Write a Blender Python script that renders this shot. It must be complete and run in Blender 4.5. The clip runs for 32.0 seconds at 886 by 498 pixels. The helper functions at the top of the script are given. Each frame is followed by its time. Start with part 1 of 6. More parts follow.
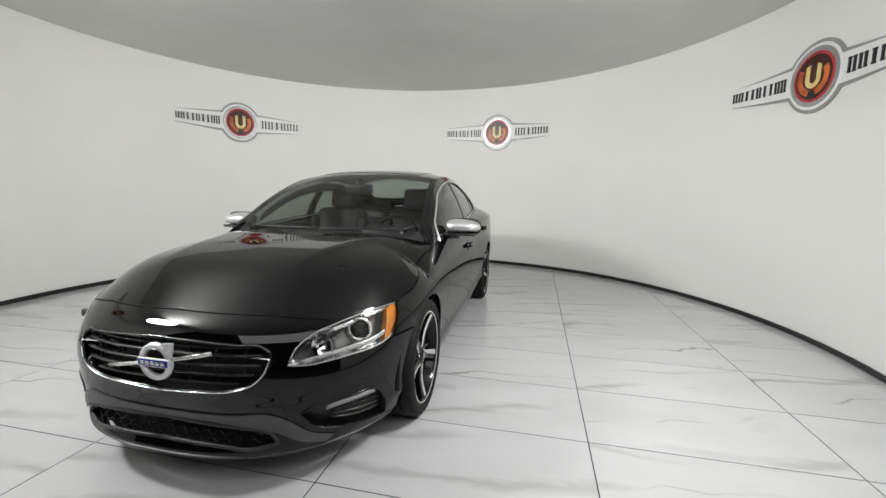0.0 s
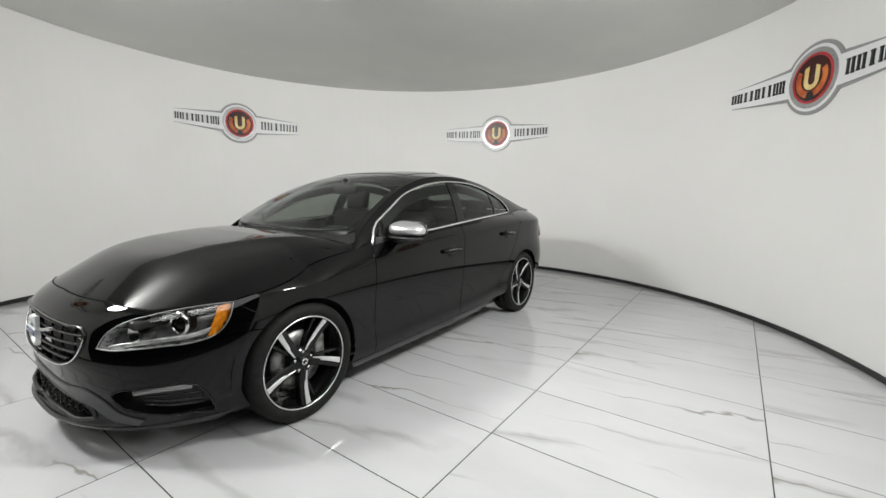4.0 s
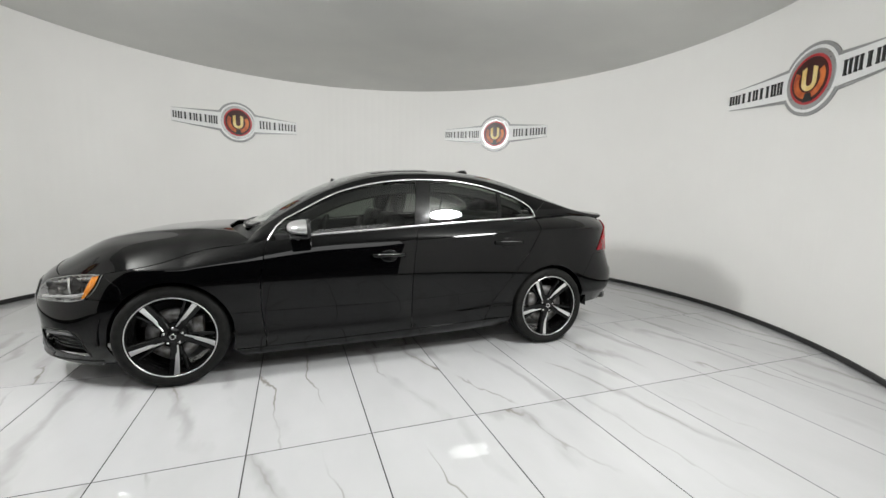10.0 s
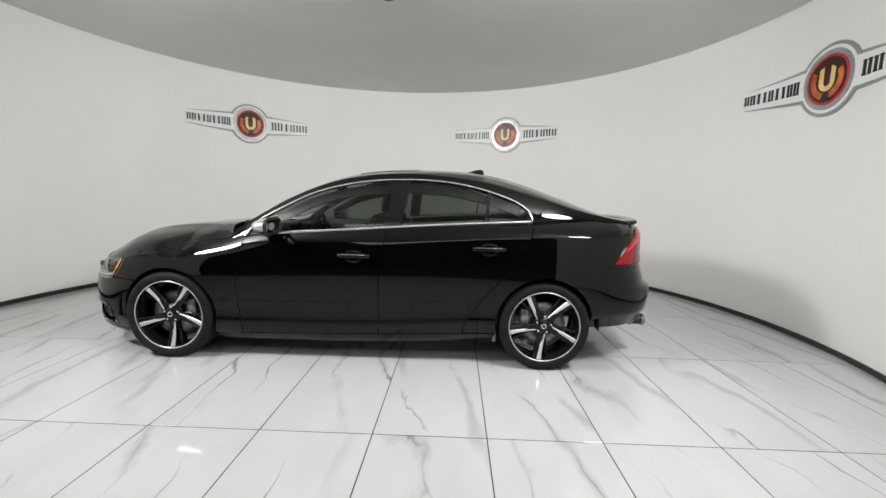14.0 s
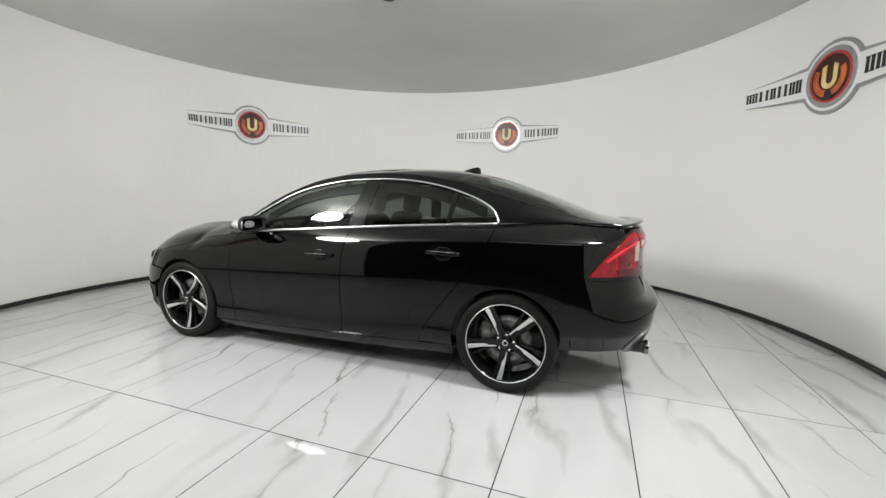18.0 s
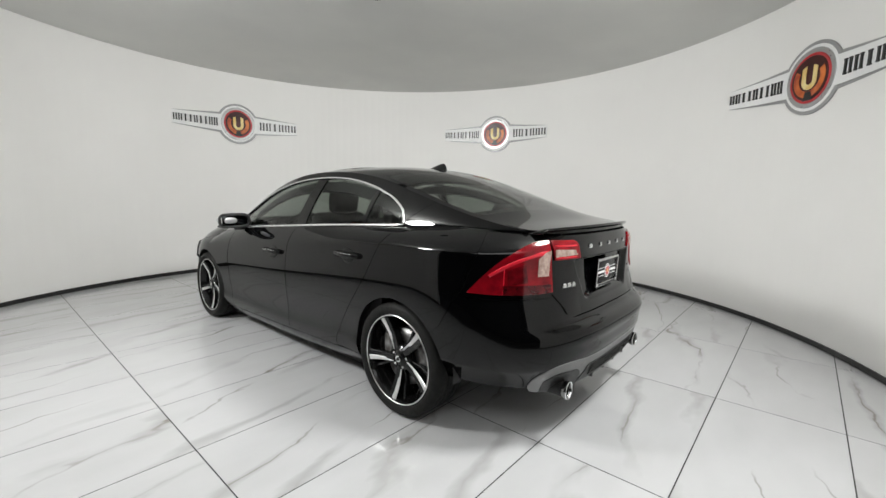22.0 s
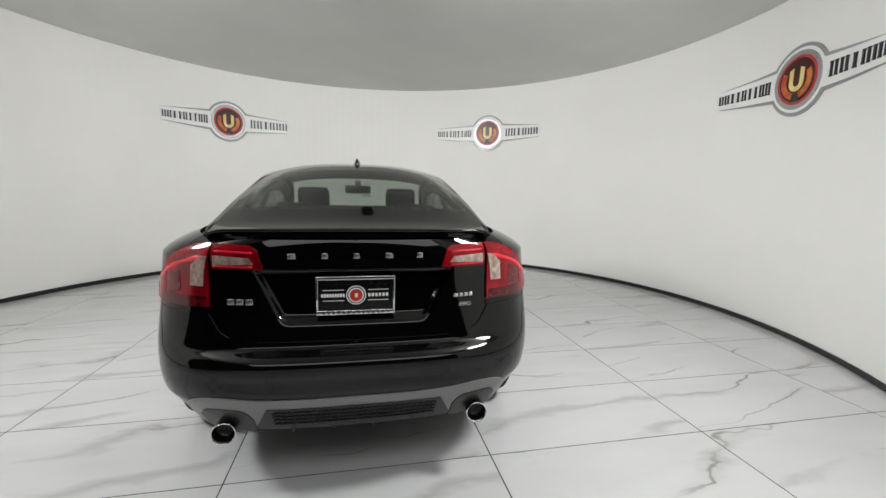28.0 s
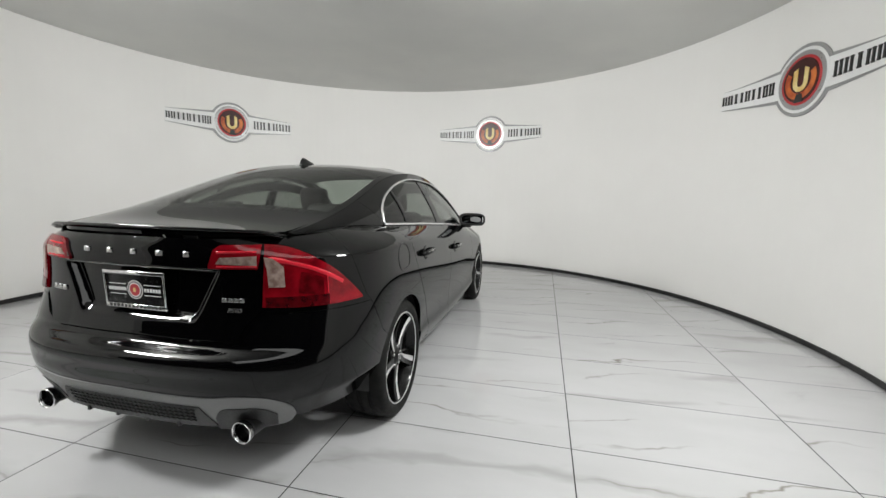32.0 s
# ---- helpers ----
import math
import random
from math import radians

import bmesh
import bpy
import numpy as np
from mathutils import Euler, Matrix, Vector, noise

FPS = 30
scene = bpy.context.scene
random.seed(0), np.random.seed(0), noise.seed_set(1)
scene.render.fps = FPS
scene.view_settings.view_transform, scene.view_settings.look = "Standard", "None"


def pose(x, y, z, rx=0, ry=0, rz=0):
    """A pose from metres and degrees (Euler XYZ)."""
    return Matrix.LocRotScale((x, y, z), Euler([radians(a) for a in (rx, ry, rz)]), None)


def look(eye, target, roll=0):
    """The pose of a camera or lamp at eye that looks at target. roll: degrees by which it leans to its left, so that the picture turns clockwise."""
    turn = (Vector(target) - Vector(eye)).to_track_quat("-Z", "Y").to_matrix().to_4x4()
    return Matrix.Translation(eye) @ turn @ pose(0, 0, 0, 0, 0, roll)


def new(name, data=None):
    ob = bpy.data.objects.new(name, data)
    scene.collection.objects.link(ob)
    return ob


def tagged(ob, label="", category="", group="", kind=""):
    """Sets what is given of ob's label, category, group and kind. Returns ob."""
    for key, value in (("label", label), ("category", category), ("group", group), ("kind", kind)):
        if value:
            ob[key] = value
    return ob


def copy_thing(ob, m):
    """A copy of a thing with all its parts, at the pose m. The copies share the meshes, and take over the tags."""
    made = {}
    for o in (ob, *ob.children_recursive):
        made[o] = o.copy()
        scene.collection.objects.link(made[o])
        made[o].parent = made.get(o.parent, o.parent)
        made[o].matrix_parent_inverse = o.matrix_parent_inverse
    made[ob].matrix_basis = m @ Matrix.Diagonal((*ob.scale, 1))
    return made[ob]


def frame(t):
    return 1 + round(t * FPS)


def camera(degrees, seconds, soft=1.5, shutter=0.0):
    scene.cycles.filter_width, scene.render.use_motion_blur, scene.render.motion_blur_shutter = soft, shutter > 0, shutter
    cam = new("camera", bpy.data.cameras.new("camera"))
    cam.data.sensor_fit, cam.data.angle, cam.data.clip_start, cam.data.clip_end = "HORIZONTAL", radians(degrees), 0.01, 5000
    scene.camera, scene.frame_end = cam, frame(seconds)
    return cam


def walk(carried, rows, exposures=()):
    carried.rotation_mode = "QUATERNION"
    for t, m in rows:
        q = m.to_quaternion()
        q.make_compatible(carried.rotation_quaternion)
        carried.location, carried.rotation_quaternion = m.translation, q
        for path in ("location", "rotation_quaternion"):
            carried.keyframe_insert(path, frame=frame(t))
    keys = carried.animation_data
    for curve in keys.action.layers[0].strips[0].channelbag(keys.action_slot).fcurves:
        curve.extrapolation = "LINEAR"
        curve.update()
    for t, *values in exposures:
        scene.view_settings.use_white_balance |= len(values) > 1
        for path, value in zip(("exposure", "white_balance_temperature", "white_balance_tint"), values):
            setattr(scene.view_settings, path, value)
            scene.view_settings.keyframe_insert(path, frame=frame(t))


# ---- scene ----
# ---- the camera: fixed on a stand in the doorway, panning a little ----
cam = camera(93.93, 32.0)
EYE = Vector((0.714, -3.835, 1.260))


def aim(yaw, pitch, roll):
    """Yaw to the left of +y, pitch downwards, in degrees."""
    a, b = radians(yaw), radians(pitch)
    return look(EYE, EYE + Vector((-math.sin(a) * math.cos(b), math.cos(a) * math.cos(b), -math.sin(b))), roll)


walk(cam, [
    (0, aim(0.59, 7.69, 0.98)), (0.5, aim(0.55, 7.67, 0.98)), (1, aim(0.61, 7.64, 0.99)),
    (1.5, aim(0.65, 7.61, 0.99)), (2, aim(0.63, 7.58, 1.00)), (2.5, aim(0.57, 7.57, 1.00)),
    (3, aim(0.54, 7.56, 1.01)), (3.5, aim(0.57, 7.57, 1.01)), (4, aim(0.50, 7.57, 1.02)),
    (4.5, aim(0.39, 7.58, 1.02)), (5, aim(0.27, 7.59, 1.03)), (5.5, aim(0.21, 7.59, 1.04)),
    (6, aim(0.24, 7.60, 1.05)), (6.5, aim(0.29, 7.61, 1.05)), (7, aim(0.35, 7.61, 1.06)),
    (7.5, aim(0.39, 7.61, 1.08)), (8, aim(0.39, 7.61, 1.10)), (8.5, aim(0.36, 7.61, 1.12)),
    (9, aim(0.28, 7.60, 1.14)), (9.5, aim(0.24, 7.59, 1.15)), (10, aim(0.28, 7.58, 1.17)),
    (10.5, aim(0.32, 7.57, 1.18)), (11, aim(0.38, 7.56, 1.19)), (11.5, aim(0.46, 7.54, 1.20)),
    (12, aim(0.59, 7.53, 1.22)), (12.5, aim(0.78, 7.51, 1.24)), (13, aim(1.01, 7.49, 1.27)),
    (13.5, aim(1.28, 7.47, 1.31)), (14, aim(1.59, 7.45, 1.34)), (14.5, aim(1.90, 7.44, 1.36)),
    (15, aim(2.16, 7.44, 1.35)), (15.5, aim(2.34, 7.43, 1.32)), (16, aim(2.44, 7.44, 1.28)),
    (16.5, aim(2.43, 7.44, 1.22)), (17, aim(2.29, 7.44, 1.16)), (17.5, aim(2.06, 7.45, 1.09)),
    (18, aim(1.85, 7.45, 1.01)), (18.5, aim(1.65, 7.46, 0.94)), (19, aim(1.44, 7.46, 0.89)),
    (19.5, aim(1.20, 7.46, 0.86)), (20, aim(0.98, 7.46, 0.85)), (20.5, aim(0.86, 7.47, 0.85)),
    (21, aim(0.76, 7.48, 0.87)), (21.5, aim(0.57, 7.49, 0.89)), (22, aim(0.36, 7.50, 0.91)),
    (22.5, aim(0.20, 7.53, 0.94)), (23, aim(0.09, 7.54, 0.96)), (23.5, aim(-0.06, 7.56, 0.99)),
    (24, aim(-0.20, 7.57, 1.01)), (24.5, aim(-0.32, 7.59, 1.02)), (25, aim(-0.43, 7.59, 1.04)),
    (25.5, aim(-0.53, 7.60, 1.06)), (26, aim(-0.61, 7.61, 1.08)), (26.5, aim(-0.66, 7.62, 1.08)),
    (27, aim(-0.69, 7.62, 1.09)), (27.5, aim(-0.71, 7.62, 1.09)), (28, aim(-0.71, 7.63, 1.10)),
    (28.5, aim(-0.61, 7.63, 1.11)), (29, aim(-0.48, 7.62, 1.13)), (29.5, aim(-0.37, 7.60, 1.13)),
    (30, aim(-0.28, 7.58, 1.13)), (30.5, aim(-0.25, 7.56, 1.12)), (31, aim(-0.27, 7.55, 1.11)),
    (31.5, aim(-0.33, 7.53, 1.09)), (32, aim(-0.36, 7.52, 1.08)),
])

# ---- light: round lamps under the ceiling, and an added fill panel behind the doorway ----
world = bpy.data.worlds.new("world")
scene.world = world
world.use_nodes = True
world.node_tree.nodes["Background"].inputs[0].default_value = (0.6, 0.62, 0.65, 1)
world.node_tree.nodes["Background"].inputs[1].default_value = 0.005
LAMPS = [((2.5, -2.15, 2.82), (-0.3, -0.3, 1.10), 0.60, 93), ((-2.75, -2.15, 2.82), (2.5, 0.8, 2.5), 0.60, 130)]
for place, goal, width, watts in LAMPS:
    lamp = bpy.data.lights.new("spot_head_light", "AREA")
    lamp.shape, lamp.size, lamp.energy, lamp.color = "DISK", width, watts, (0.985, 1.0, 0.985)
    lamp.spread = radians(178)
    new("spot_head_light", lamp).matrix_world = look(place, goal)
# Unseen fill, added to brighten the front floor and the shadow under the car.
FILL_AT = (0.9, -4.88, 3.50)
lamp = bpy.data.lights.new("fill_panel_light", "AREA")
lamp.shape, lamp.size, lamp.size_y, lamp.energy, lamp.color = "RECTANGLE", 4.6, 2.2, 62, (0.985, 1.0, 0.985)
new("fill_panel_light", lamp).matrix_world = pose(*FILL_AT)
scene.view_settings.exposure = 0.07

# ---- materials ----
def material(name, colour, rough=0.5, metal=0.0, **more):
    m = bpy.data.materials.new(name)
    m.use_nodes = True
    b = m.node_tree.nodes["Principled BSDF"]
    b.inputs["Base Color"].default_value = (*colour, 1)
    b.inputs["Roughness"].default_value = rough
    b.inputs["Metallic"].default_value = metal
    for key, value in more.items():
        b.inputs[key.replace("_", " ")].default_value = value
    return m


def node(m, kind, links=(), operation="", data_type="", interpolation_type="", **values):
    """Adds a node; links are (input, node, output)."""
    n = m.node_tree.nodes.new(kind)
    if operation:
        n.operation = operation
    if data_type:
        n.data_type = data_type
    if interpolation_type:
        n.interpolation_type = interpolation_type
    for key, value in values.items():
        n.inputs[key].default_value = value
    for a, other, out in links:
        m.node_tree.links.new(other.outputs[out], n.inputs[a])
    return n


def bsdf(m):
    return m.node_tree.nodes["Principled BSDF"]


def join(m, source, out, target, key):
    m.node_tree.links.new(source.outputs[out], target.inputs[key])


def grain(m, scale, low, high, bump=0.0, detail=6.0, coords="Object"):
    """Roughness that wavers between low and high, with a little relief."""
    tc = node(m, "ShaderNodeTexCoord")
    n = node(m, "ShaderNodeTexNoise", [("Vector", tc, coords)], Scale=scale, Detail=detail)
    r = node(m, "ShaderNodeMapRange", [("Value", n, "Fac")])
    r.inputs["From Min"].default_value, r.inputs["From Max"].default_value = 0.3, 0.7
    r.inputs["To Min"].default_value, r.inputs["To Max"].default_value = low, high
    join(m, r, "Result", bsdf(m), "Roughness")
    if bump:
        b = node(m, "ShaderNodeBump", [("Height", n, "Fac")], Strength=bump, Distance=0.002)
        join(m, b, "Normal", bsdf(m), "Normal")
    return m


def mottled(m, a, b, scale, detail=5.0, coords="Object"):
    """Base colour that wavers between a and b."""
    tc = node(m, "ShaderNodeTexCoord")
    n = node(m, "ShaderNodeTexNoise", [("Vector", tc, coords)], Scale=scale, Detail=detail)
    r = node(m, "ShaderNodeValToRGB", [("Fac", n, "Fac")])
    r.color_ramp.elements[0].position, r.color_ramp.elements[1].position = 0.35, 0.65
    r.color_ramp.elements[0].color, r.color_ramp.elements[1].color = (*a, 1), (*b, 1)
    join(m, r, "Color", bsdf(m), "Base Color")
    return m


PAINT = material("black_paint", (0.0012, 0.0012, 0.0014), 0.06, 0, IOR=1.39)
grain(PAINT, 3.0, 0.008, 0.022)
GREY_PAINT = grain(material("grey_trim_paint", (0.18, 0.18, 0.18), 0.4, 0.35), 60, 0.3, 0.45)
BLACK_PLASTIC = grain(material("black_plastic", (0.012, 0.012, 0.012), 0.45), 120, 0.38, 0.55, 0.2)
GLOSS_BLACK = grain(material("gloss_black", (0.005, 0.005, 0.005), 0.12, 0, Specular_IOR_Level=0.3), 20, 0.08, 0.2)
RUBBER = mottled(grain(material("tyre_rubber", (0.018, 0.018, 0.018), 0.7, 0, Specular_IOR_Level=0.2), 60, 0.55, 0.8, 0.3), (0.005, 0.005, 0.005), (0.010, 0.010, 0.009), 30)
CHROME = grain(material("chrome", (0.82, 0.82, 0.82), 0.08, 1.0), 30, 0.05, 0.15)
TRIM_SILVER = material("polished_trim", (0.78, 0.78, 0.78), 0.24, 0.9)
PLATE_FRAME = mottled(material("plate_frame_metal", (0.5, 0.5, 0.5), 0.06, 1.0), (0.55, 0.55, 0.55), (0.75, 0.75, 0.75), 60)
PLATE_BLACK = grain(material("plate_black", (0.006, 0.006, 0.006), 0.2, 0, Specular_IOR_Level=0.2), 60, 0.15, 0.3)
SATIN = grain(material("satin_silver", (0.62, 0.62, 0.62), 0.28, 0.9), 40, 0.22, 0.34)
MACHINED = grain(material("machined_alloy", (0.74, 0.74, 0.74), 0.3, 0.85), 6, 0.28, 0.36)
IRON = mottled(material("brake_iron", (0.2, 0.2, 0.2), 0.4, 0.8), (0.12, 0.11, 0.1), (0.3, 0.3, 0.3), 25)
LEATHER = mottled(grain(material("black_leather", (0.02, 0.02, 0.02), 0.5, 0, Specular_IOR_Level=0.15), 150, 0.4, 0.6, 0.4), (0.006, 0.006, 0.0065), (0.012, 0.0115, 0.011), 12)
AMBER = mottled(material("amber_lens", (0.62, 0.2, 0.01), 0.14, 0, Coat_Weight=0.5), (0.42, 0.12, 0.006), (0.74, 0.27, 0.02), 55)
RED_LENS = mottled(material("red_lens", (0.5, 0.01, 0.02), 0.1, 0, Specular_IOR_Level=0.35), (0.10, 0.001, 0.004), (0.22, 0.003, 0.008), 14)
CLEAR_LAMP = mottled(material("clear_lamp", (0.6, 0.55, 0.5), 0.15, 0.3), (0.26, 0.17, 0.14), (0.50, 0.38, 0.33), 40)
CLEAR_STRIP = mottled(material("clear_strip", (0.5, 0.5, 0.5), 0.15, 0.5), (0.35, 0.35, 0.35), (0.6, 0.6, 0.6), 40)
SEAM_BLACK = grain(material("seam_black", (0.002, 0.002, 0.002), 0.7, 0, Specular_IOR_Level=0.1), 80, 0.6, 0.8)
SLAT = grain(material("black_chrome_slat", (0.014, 0.014, 0.014), 0.28, 0.2), 40, 0.15, 0.28)
VENT_SILVER = grain(material("dull_silver", (0.26, 0.26, 0.26), 0.4, 0.7), 50, 0.36, 0.5)
DARK_SATIN = grain(material("dark_satin", (0.06, 0.06, 0.062), 0.3, 0.4), 50, 0.3, 0.42)
BRIGHT_RED = material("bright_red_lens", (0.55, 0.014, 0.028), 0.12, 0)
MID_RED = mottled(material("mid_red_lens", (0.14, 0.003, 0.006), 0.1), (0.045, 0.001, 0.002), (0.11, 0.002, 0.005), 30)
DARK_RED = mottled(material("dark_red_lens", (0.12, 0.004, 0.006), 0.12), (0.030, 0.001, 0.002), (0.075, 0.002, 0.004), 40)
LAMP_DARK = mottled(material("lamp_interior", (0.12, 0.12, 0.12), 0.2, 0.7), (0.12, 0.12, 0.12), (0.42, 0.42, 0.42), 22)
DARK_CHROME = material("dark_chrome", (0.22, 0.22, 0.22), 0.15, 1.0)
BADGE_SILVER = grain(material("badge_silver", (0.66, 0.66, 0.67), 0.4, 0.55), 60, 0.34, 0.46)
BLUE = material("blue_enamel", (0.02, 0.03, 0.22), 0.2)


def glass_material(name, tint, gloss=1.0):
    """Thin tinted pane: sees through, with a sharp reflection."""
    m = bpy.data.materials.new(name)
    m.use_nodes = True
    nodes = m.node_tree.nodes
    nodes.remove(nodes["Principled BSDF"])
    see = node(m, "ShaderNodeBsdfTransparent", Color=(*tint, 1))
    shine = node(m, "ShaderNodeBsdfGlossy", Color=(gloss, gloss, gloss, 1), Roughness=0.02)
    facing = node(m, "ShaderNodeLayerWeight", Blend=0.5)
    bend = node(m, "ShaderNodeMath", [(0, facing, "Facing")], operation="POWER")
    bend.inputs[1].default_value = 5.0
    edge = node(m, "ShaderNodeMath", [(0, bend, 0)], operation="MULTIPLY_ADD")
    edge.inputs[1].default_value, edge.inputs[2].default_value = 0.9, 0.035
    mix = node(m, "ShaderNodeMixShader", [(0, edge, 0), (1, see, 0), (2, shine, 0)])
    m.node_tree.links.new(mix.outputs[0], nodes["Material Output"].inputs[0])
    return m


TINTED = glass_material("tinted_glass", (0.30, 0.325, 0.30))
REAR_GLASS = glass_material("rear_window_glass", (0.50, 0.54, 0.50))
CAP = grain(material("mirror_cap_silver", (0.66, 0.66, 0.66), 0.34, 0.8), 2.0, 0.32, 0.37)
# Glass colour darkened to stand in for the dark room's reflection.
MIRROR = material("dark_mirror", (0.07, 0.075, 0.08), 0.03, 1.0)
SCREEN = glass_material("windscreen_glass", (0.62, 0.66, 0.63))
LENS = glass_material("clear_lens", (0.9, 0.9, 0.9))

WALL = mottled(grain(material("white_wall_paint", (0.8, 0.8, 0.78), 0.55), 40, 0.45, 0.6, 0.06), (0.825, 0.815, 0.795), (0.86, 0.85, 0.83), 0.7)
CEILING = mottled(material("grey_ceiling_paint", (0.34, 0.34, 0.33), 0.8), (0.65, 0.65, 0.632), (0.70, 0.70, 0.675), 0.8)
SKIRT = grain(material("black_rubber_trim", (0.01, 0.01, 0.01), 0.4), 30, 0.3, 0.5)
GROUT = material("dark_grout", (0.022, 0.021, 0.02), 0.8)
DARK_WALL = mottled(material("dark_backroom_paint", (0.03, 0.03, 0.03), 0.8), (0.006, 0.006, 0.006), (0.011, 0.011, 0.011), 1.0)
CONCRETE = mottled(material("dark_concrete", (0.06, 0.06, 0.06), 0.8), (0.018, 0.018, 0.017), (0.028, 0.027, 0.026), 2.0)


def marble_material():
    """Polished white tile with slanting grey veins, another piece of the stone on every tile."""
    m = material("white_marble_tile", (0.8, 0.8, 0.8), 0.08)
    tc = node(m, "ShaderNodeTexCoord")
    info = node(m, "ShaderNodeObjectInfo")
    far = node(m, "ShaderNodeVectorMath", [(0, info, "Random")], operation="MULTIPLY")
    far.inputs[1].default_value = (37.0, 53.0, 11.0)
    place = node(m, "ShaderNodeVectorMath", [(0, tc, "Object"), (1, far, 0)], operation="ADD")
    turn = node(m, "ShaderNodeMapping", [("Vector", place, 0)])
    turn.inputs["Rotation"].default_value = (0, 0, radians(-24))
    turn.inputs["Scale"].default_value = (1.0, 0.42, 1.0)
    bend = node(m, "ShaderNodeTexNoise", [("Vector", turn, 0)], Scale=1.3, Detail=5.0, Roughness=0.55)
    split = node(m, "ShaderNodeSeparateXYZ", [(0, turn, 0)])
    sway = node(m, "ShaderNodeMath", [(0, bend, "Fac")], operation="MULTIPLY")
    sway.inputs[1].default_value = 2.6
    run = node(m, "ShaderNodeMath", [(0, split, "X")], operation="MULTIPLY")
    run.inputs[1].default_value = 3.2
    both_ways = node(m, "ShaderNodeMath", [(0, sway, 0), (1, run, 0)], operation="ADD")
    thin = node(m, "ShaderNodeMath", [(0, both_ways, 0)], operation="PINGPONG")
    thin.inputs[1].default_value = 0.5
    vein = node(m, "ShaderNodeMapRange", [("Value", thin, 0)], interpolation_type="SMOOTHSTEP")
    vein.inputs["From Min"].default_value, vein.inputs["From Max"].default_value = 0.0, 0.036
    vein.inputs["To Min"].default_value, vein.inputs["To Max"].default_value = 1.0, 0.0
    patch = node(m, "ShaderNodeTexNoise", [("Vector", turn, 0)], Scale=2.3, Detail=3.0)
    where = node(m, "ShaderNodeMapRange", [("Value", patch, "Fac")], interpolation_type="SMOOTHSTEP")
    where.inputs["From Min"].default_value, where.inputs["From Max"].default_value = 0.46, 0.66
    amount = node(m, "ShaderNodeMath", [(0, vein, 0), (1, where, 0)], operation="MULTIPLY")
    cloud = node(m, "ShaderNodeTexNoise", [("Vector", turn, 0)], Scale=3.5, Detail=4.0)
    soft = node(m, "ShaderNodeMapRange", [("Value", cloud, "Fac")])
    soft.inputs["From Min"].default_value, soft.inputs["From Max"].default_value = 0.35, 0.75
    soft.inputs["To Min"].default_value, soft.inputs["To Max"].default_value = 0.0, 0.22
    broad = node(m, "ShaderNodeMapRange", [("Value", thin, 0)], interpolation_type="SMOOTHSTEP")
    broad.inputs["From Min"].default_value, broad.inputs["From Max"].default_value = 0.0, 0.21
    broad.inputs["To Min"].default_value, broad.inputs["To Max"].default_value = 0.62, 0.0
    patch_b = node(m, "ShaderNodeTexNoise", [("Vector", turn, 0)], Scale=1.7, Detail=4.0)
    where_b = node(m, "ShaderNodeMapRange", [("Value", patch_b, "Fac")], interpolation_type="SMOOTHSTEP")
    where_b.inputs["From Min"].default_value, where_b.inputs["From Max"].default_value = 0.43, 0.62
    haze = node(m, "ShaderNodeMath", [(0, broad, 0), (1, where_b, 0)], operation="MULTIPLY")
    soft_all = node(m, "ShaderNodeMath", [(0, soft, 0), (1, haze, 0)], operation="MAXIMUM")
    base = node(m, "ShaderNodeMix", [(0, soft_all, 0)], data_type="RGBA")
    base.inputs[6].default_value, base.inputs[7].default_value = (0.495, 0.497, 0.502, 1), (0.305, 0.302, 0.293, 1)
    tint = node(m, "ShaderNodeMix", data_type="RGBA")
    join(m, amount, 0, tint, 0)
    m.node_tree.links.new(base.outputs[2], tint.inputs[6])
    tint.inputs[7].default_value = (0.235, 0.225, 0.20, 1)
    m.node_tree.links.new(tint.outputs[2], bsdf(m).inputs["Base Color"])
    smear = node(m, "ShaderNodeTexNoise", [("Vector", tc, "Object")], Scale=6.0, Detail=5.0)
    dull = node(m, "ShaderNodeMapRange", [("Value", smear, "Fac")])
    dull.inputs["To Min"].default_value, dull.inputs["To Max"].default_value = 0.03, 0.09
    join(m, dull, 0, bsdf(m), "Roughness")
    return m


MARBLE = marble_material()

# ---- mesh helpers ----
def mesh_of(name, verts, faces, mat, smooth=False):
    me = bpy.data.meshes.new(name)
    me.from_pydata([tuple(map(float, v)) for v in verts], [], faces)
    me.materials.append(mat)
    if smooth:
        me.polygons.foreach_set("use_smooth", [True] * len(me.polygons))
    me.update()
    return me


def part(name, me, parent, label="", at=None):
    """Links a mesh as one object under a thing or a part."""
    ob = new(name, me)
    ob.parent = parent
    if at is not None:
        ob.matrix_local = at
    if label:
        ob["label"] = label
    return ob


def bm_mesh(name, bm, mat, smooth=False):
    me = bpy.data.meshes.new(name)
    bmesh.ops.recalc_face_normals(bm, faces=bm.faces)
    bm.to_mesh(me)
    bm.free()
    me.materials.append(mat)
    if smooth:
        me.polygons.foreach_set("use_smooth", [True] * len(me.polygons))
    return me


def box(name, size, mat, bevel=0.0, segments=2, smooth=True):
    """A box about its centre, with rounded edges."""
    bm = bmesh.new()
    bmesh.ops.create_cube(bm, size=1)
    bmesh.ops.scale(bm, vec=size, verts=bm.verts)
    if bevel:
        bmesh.ops.bevel(bm, geom=bm.edges[:], offset=bevel, segments=segments, affect="EDGES", profile=0.5)
    return bm_mesh(name, bm, mat, smooth and bevel > 0)


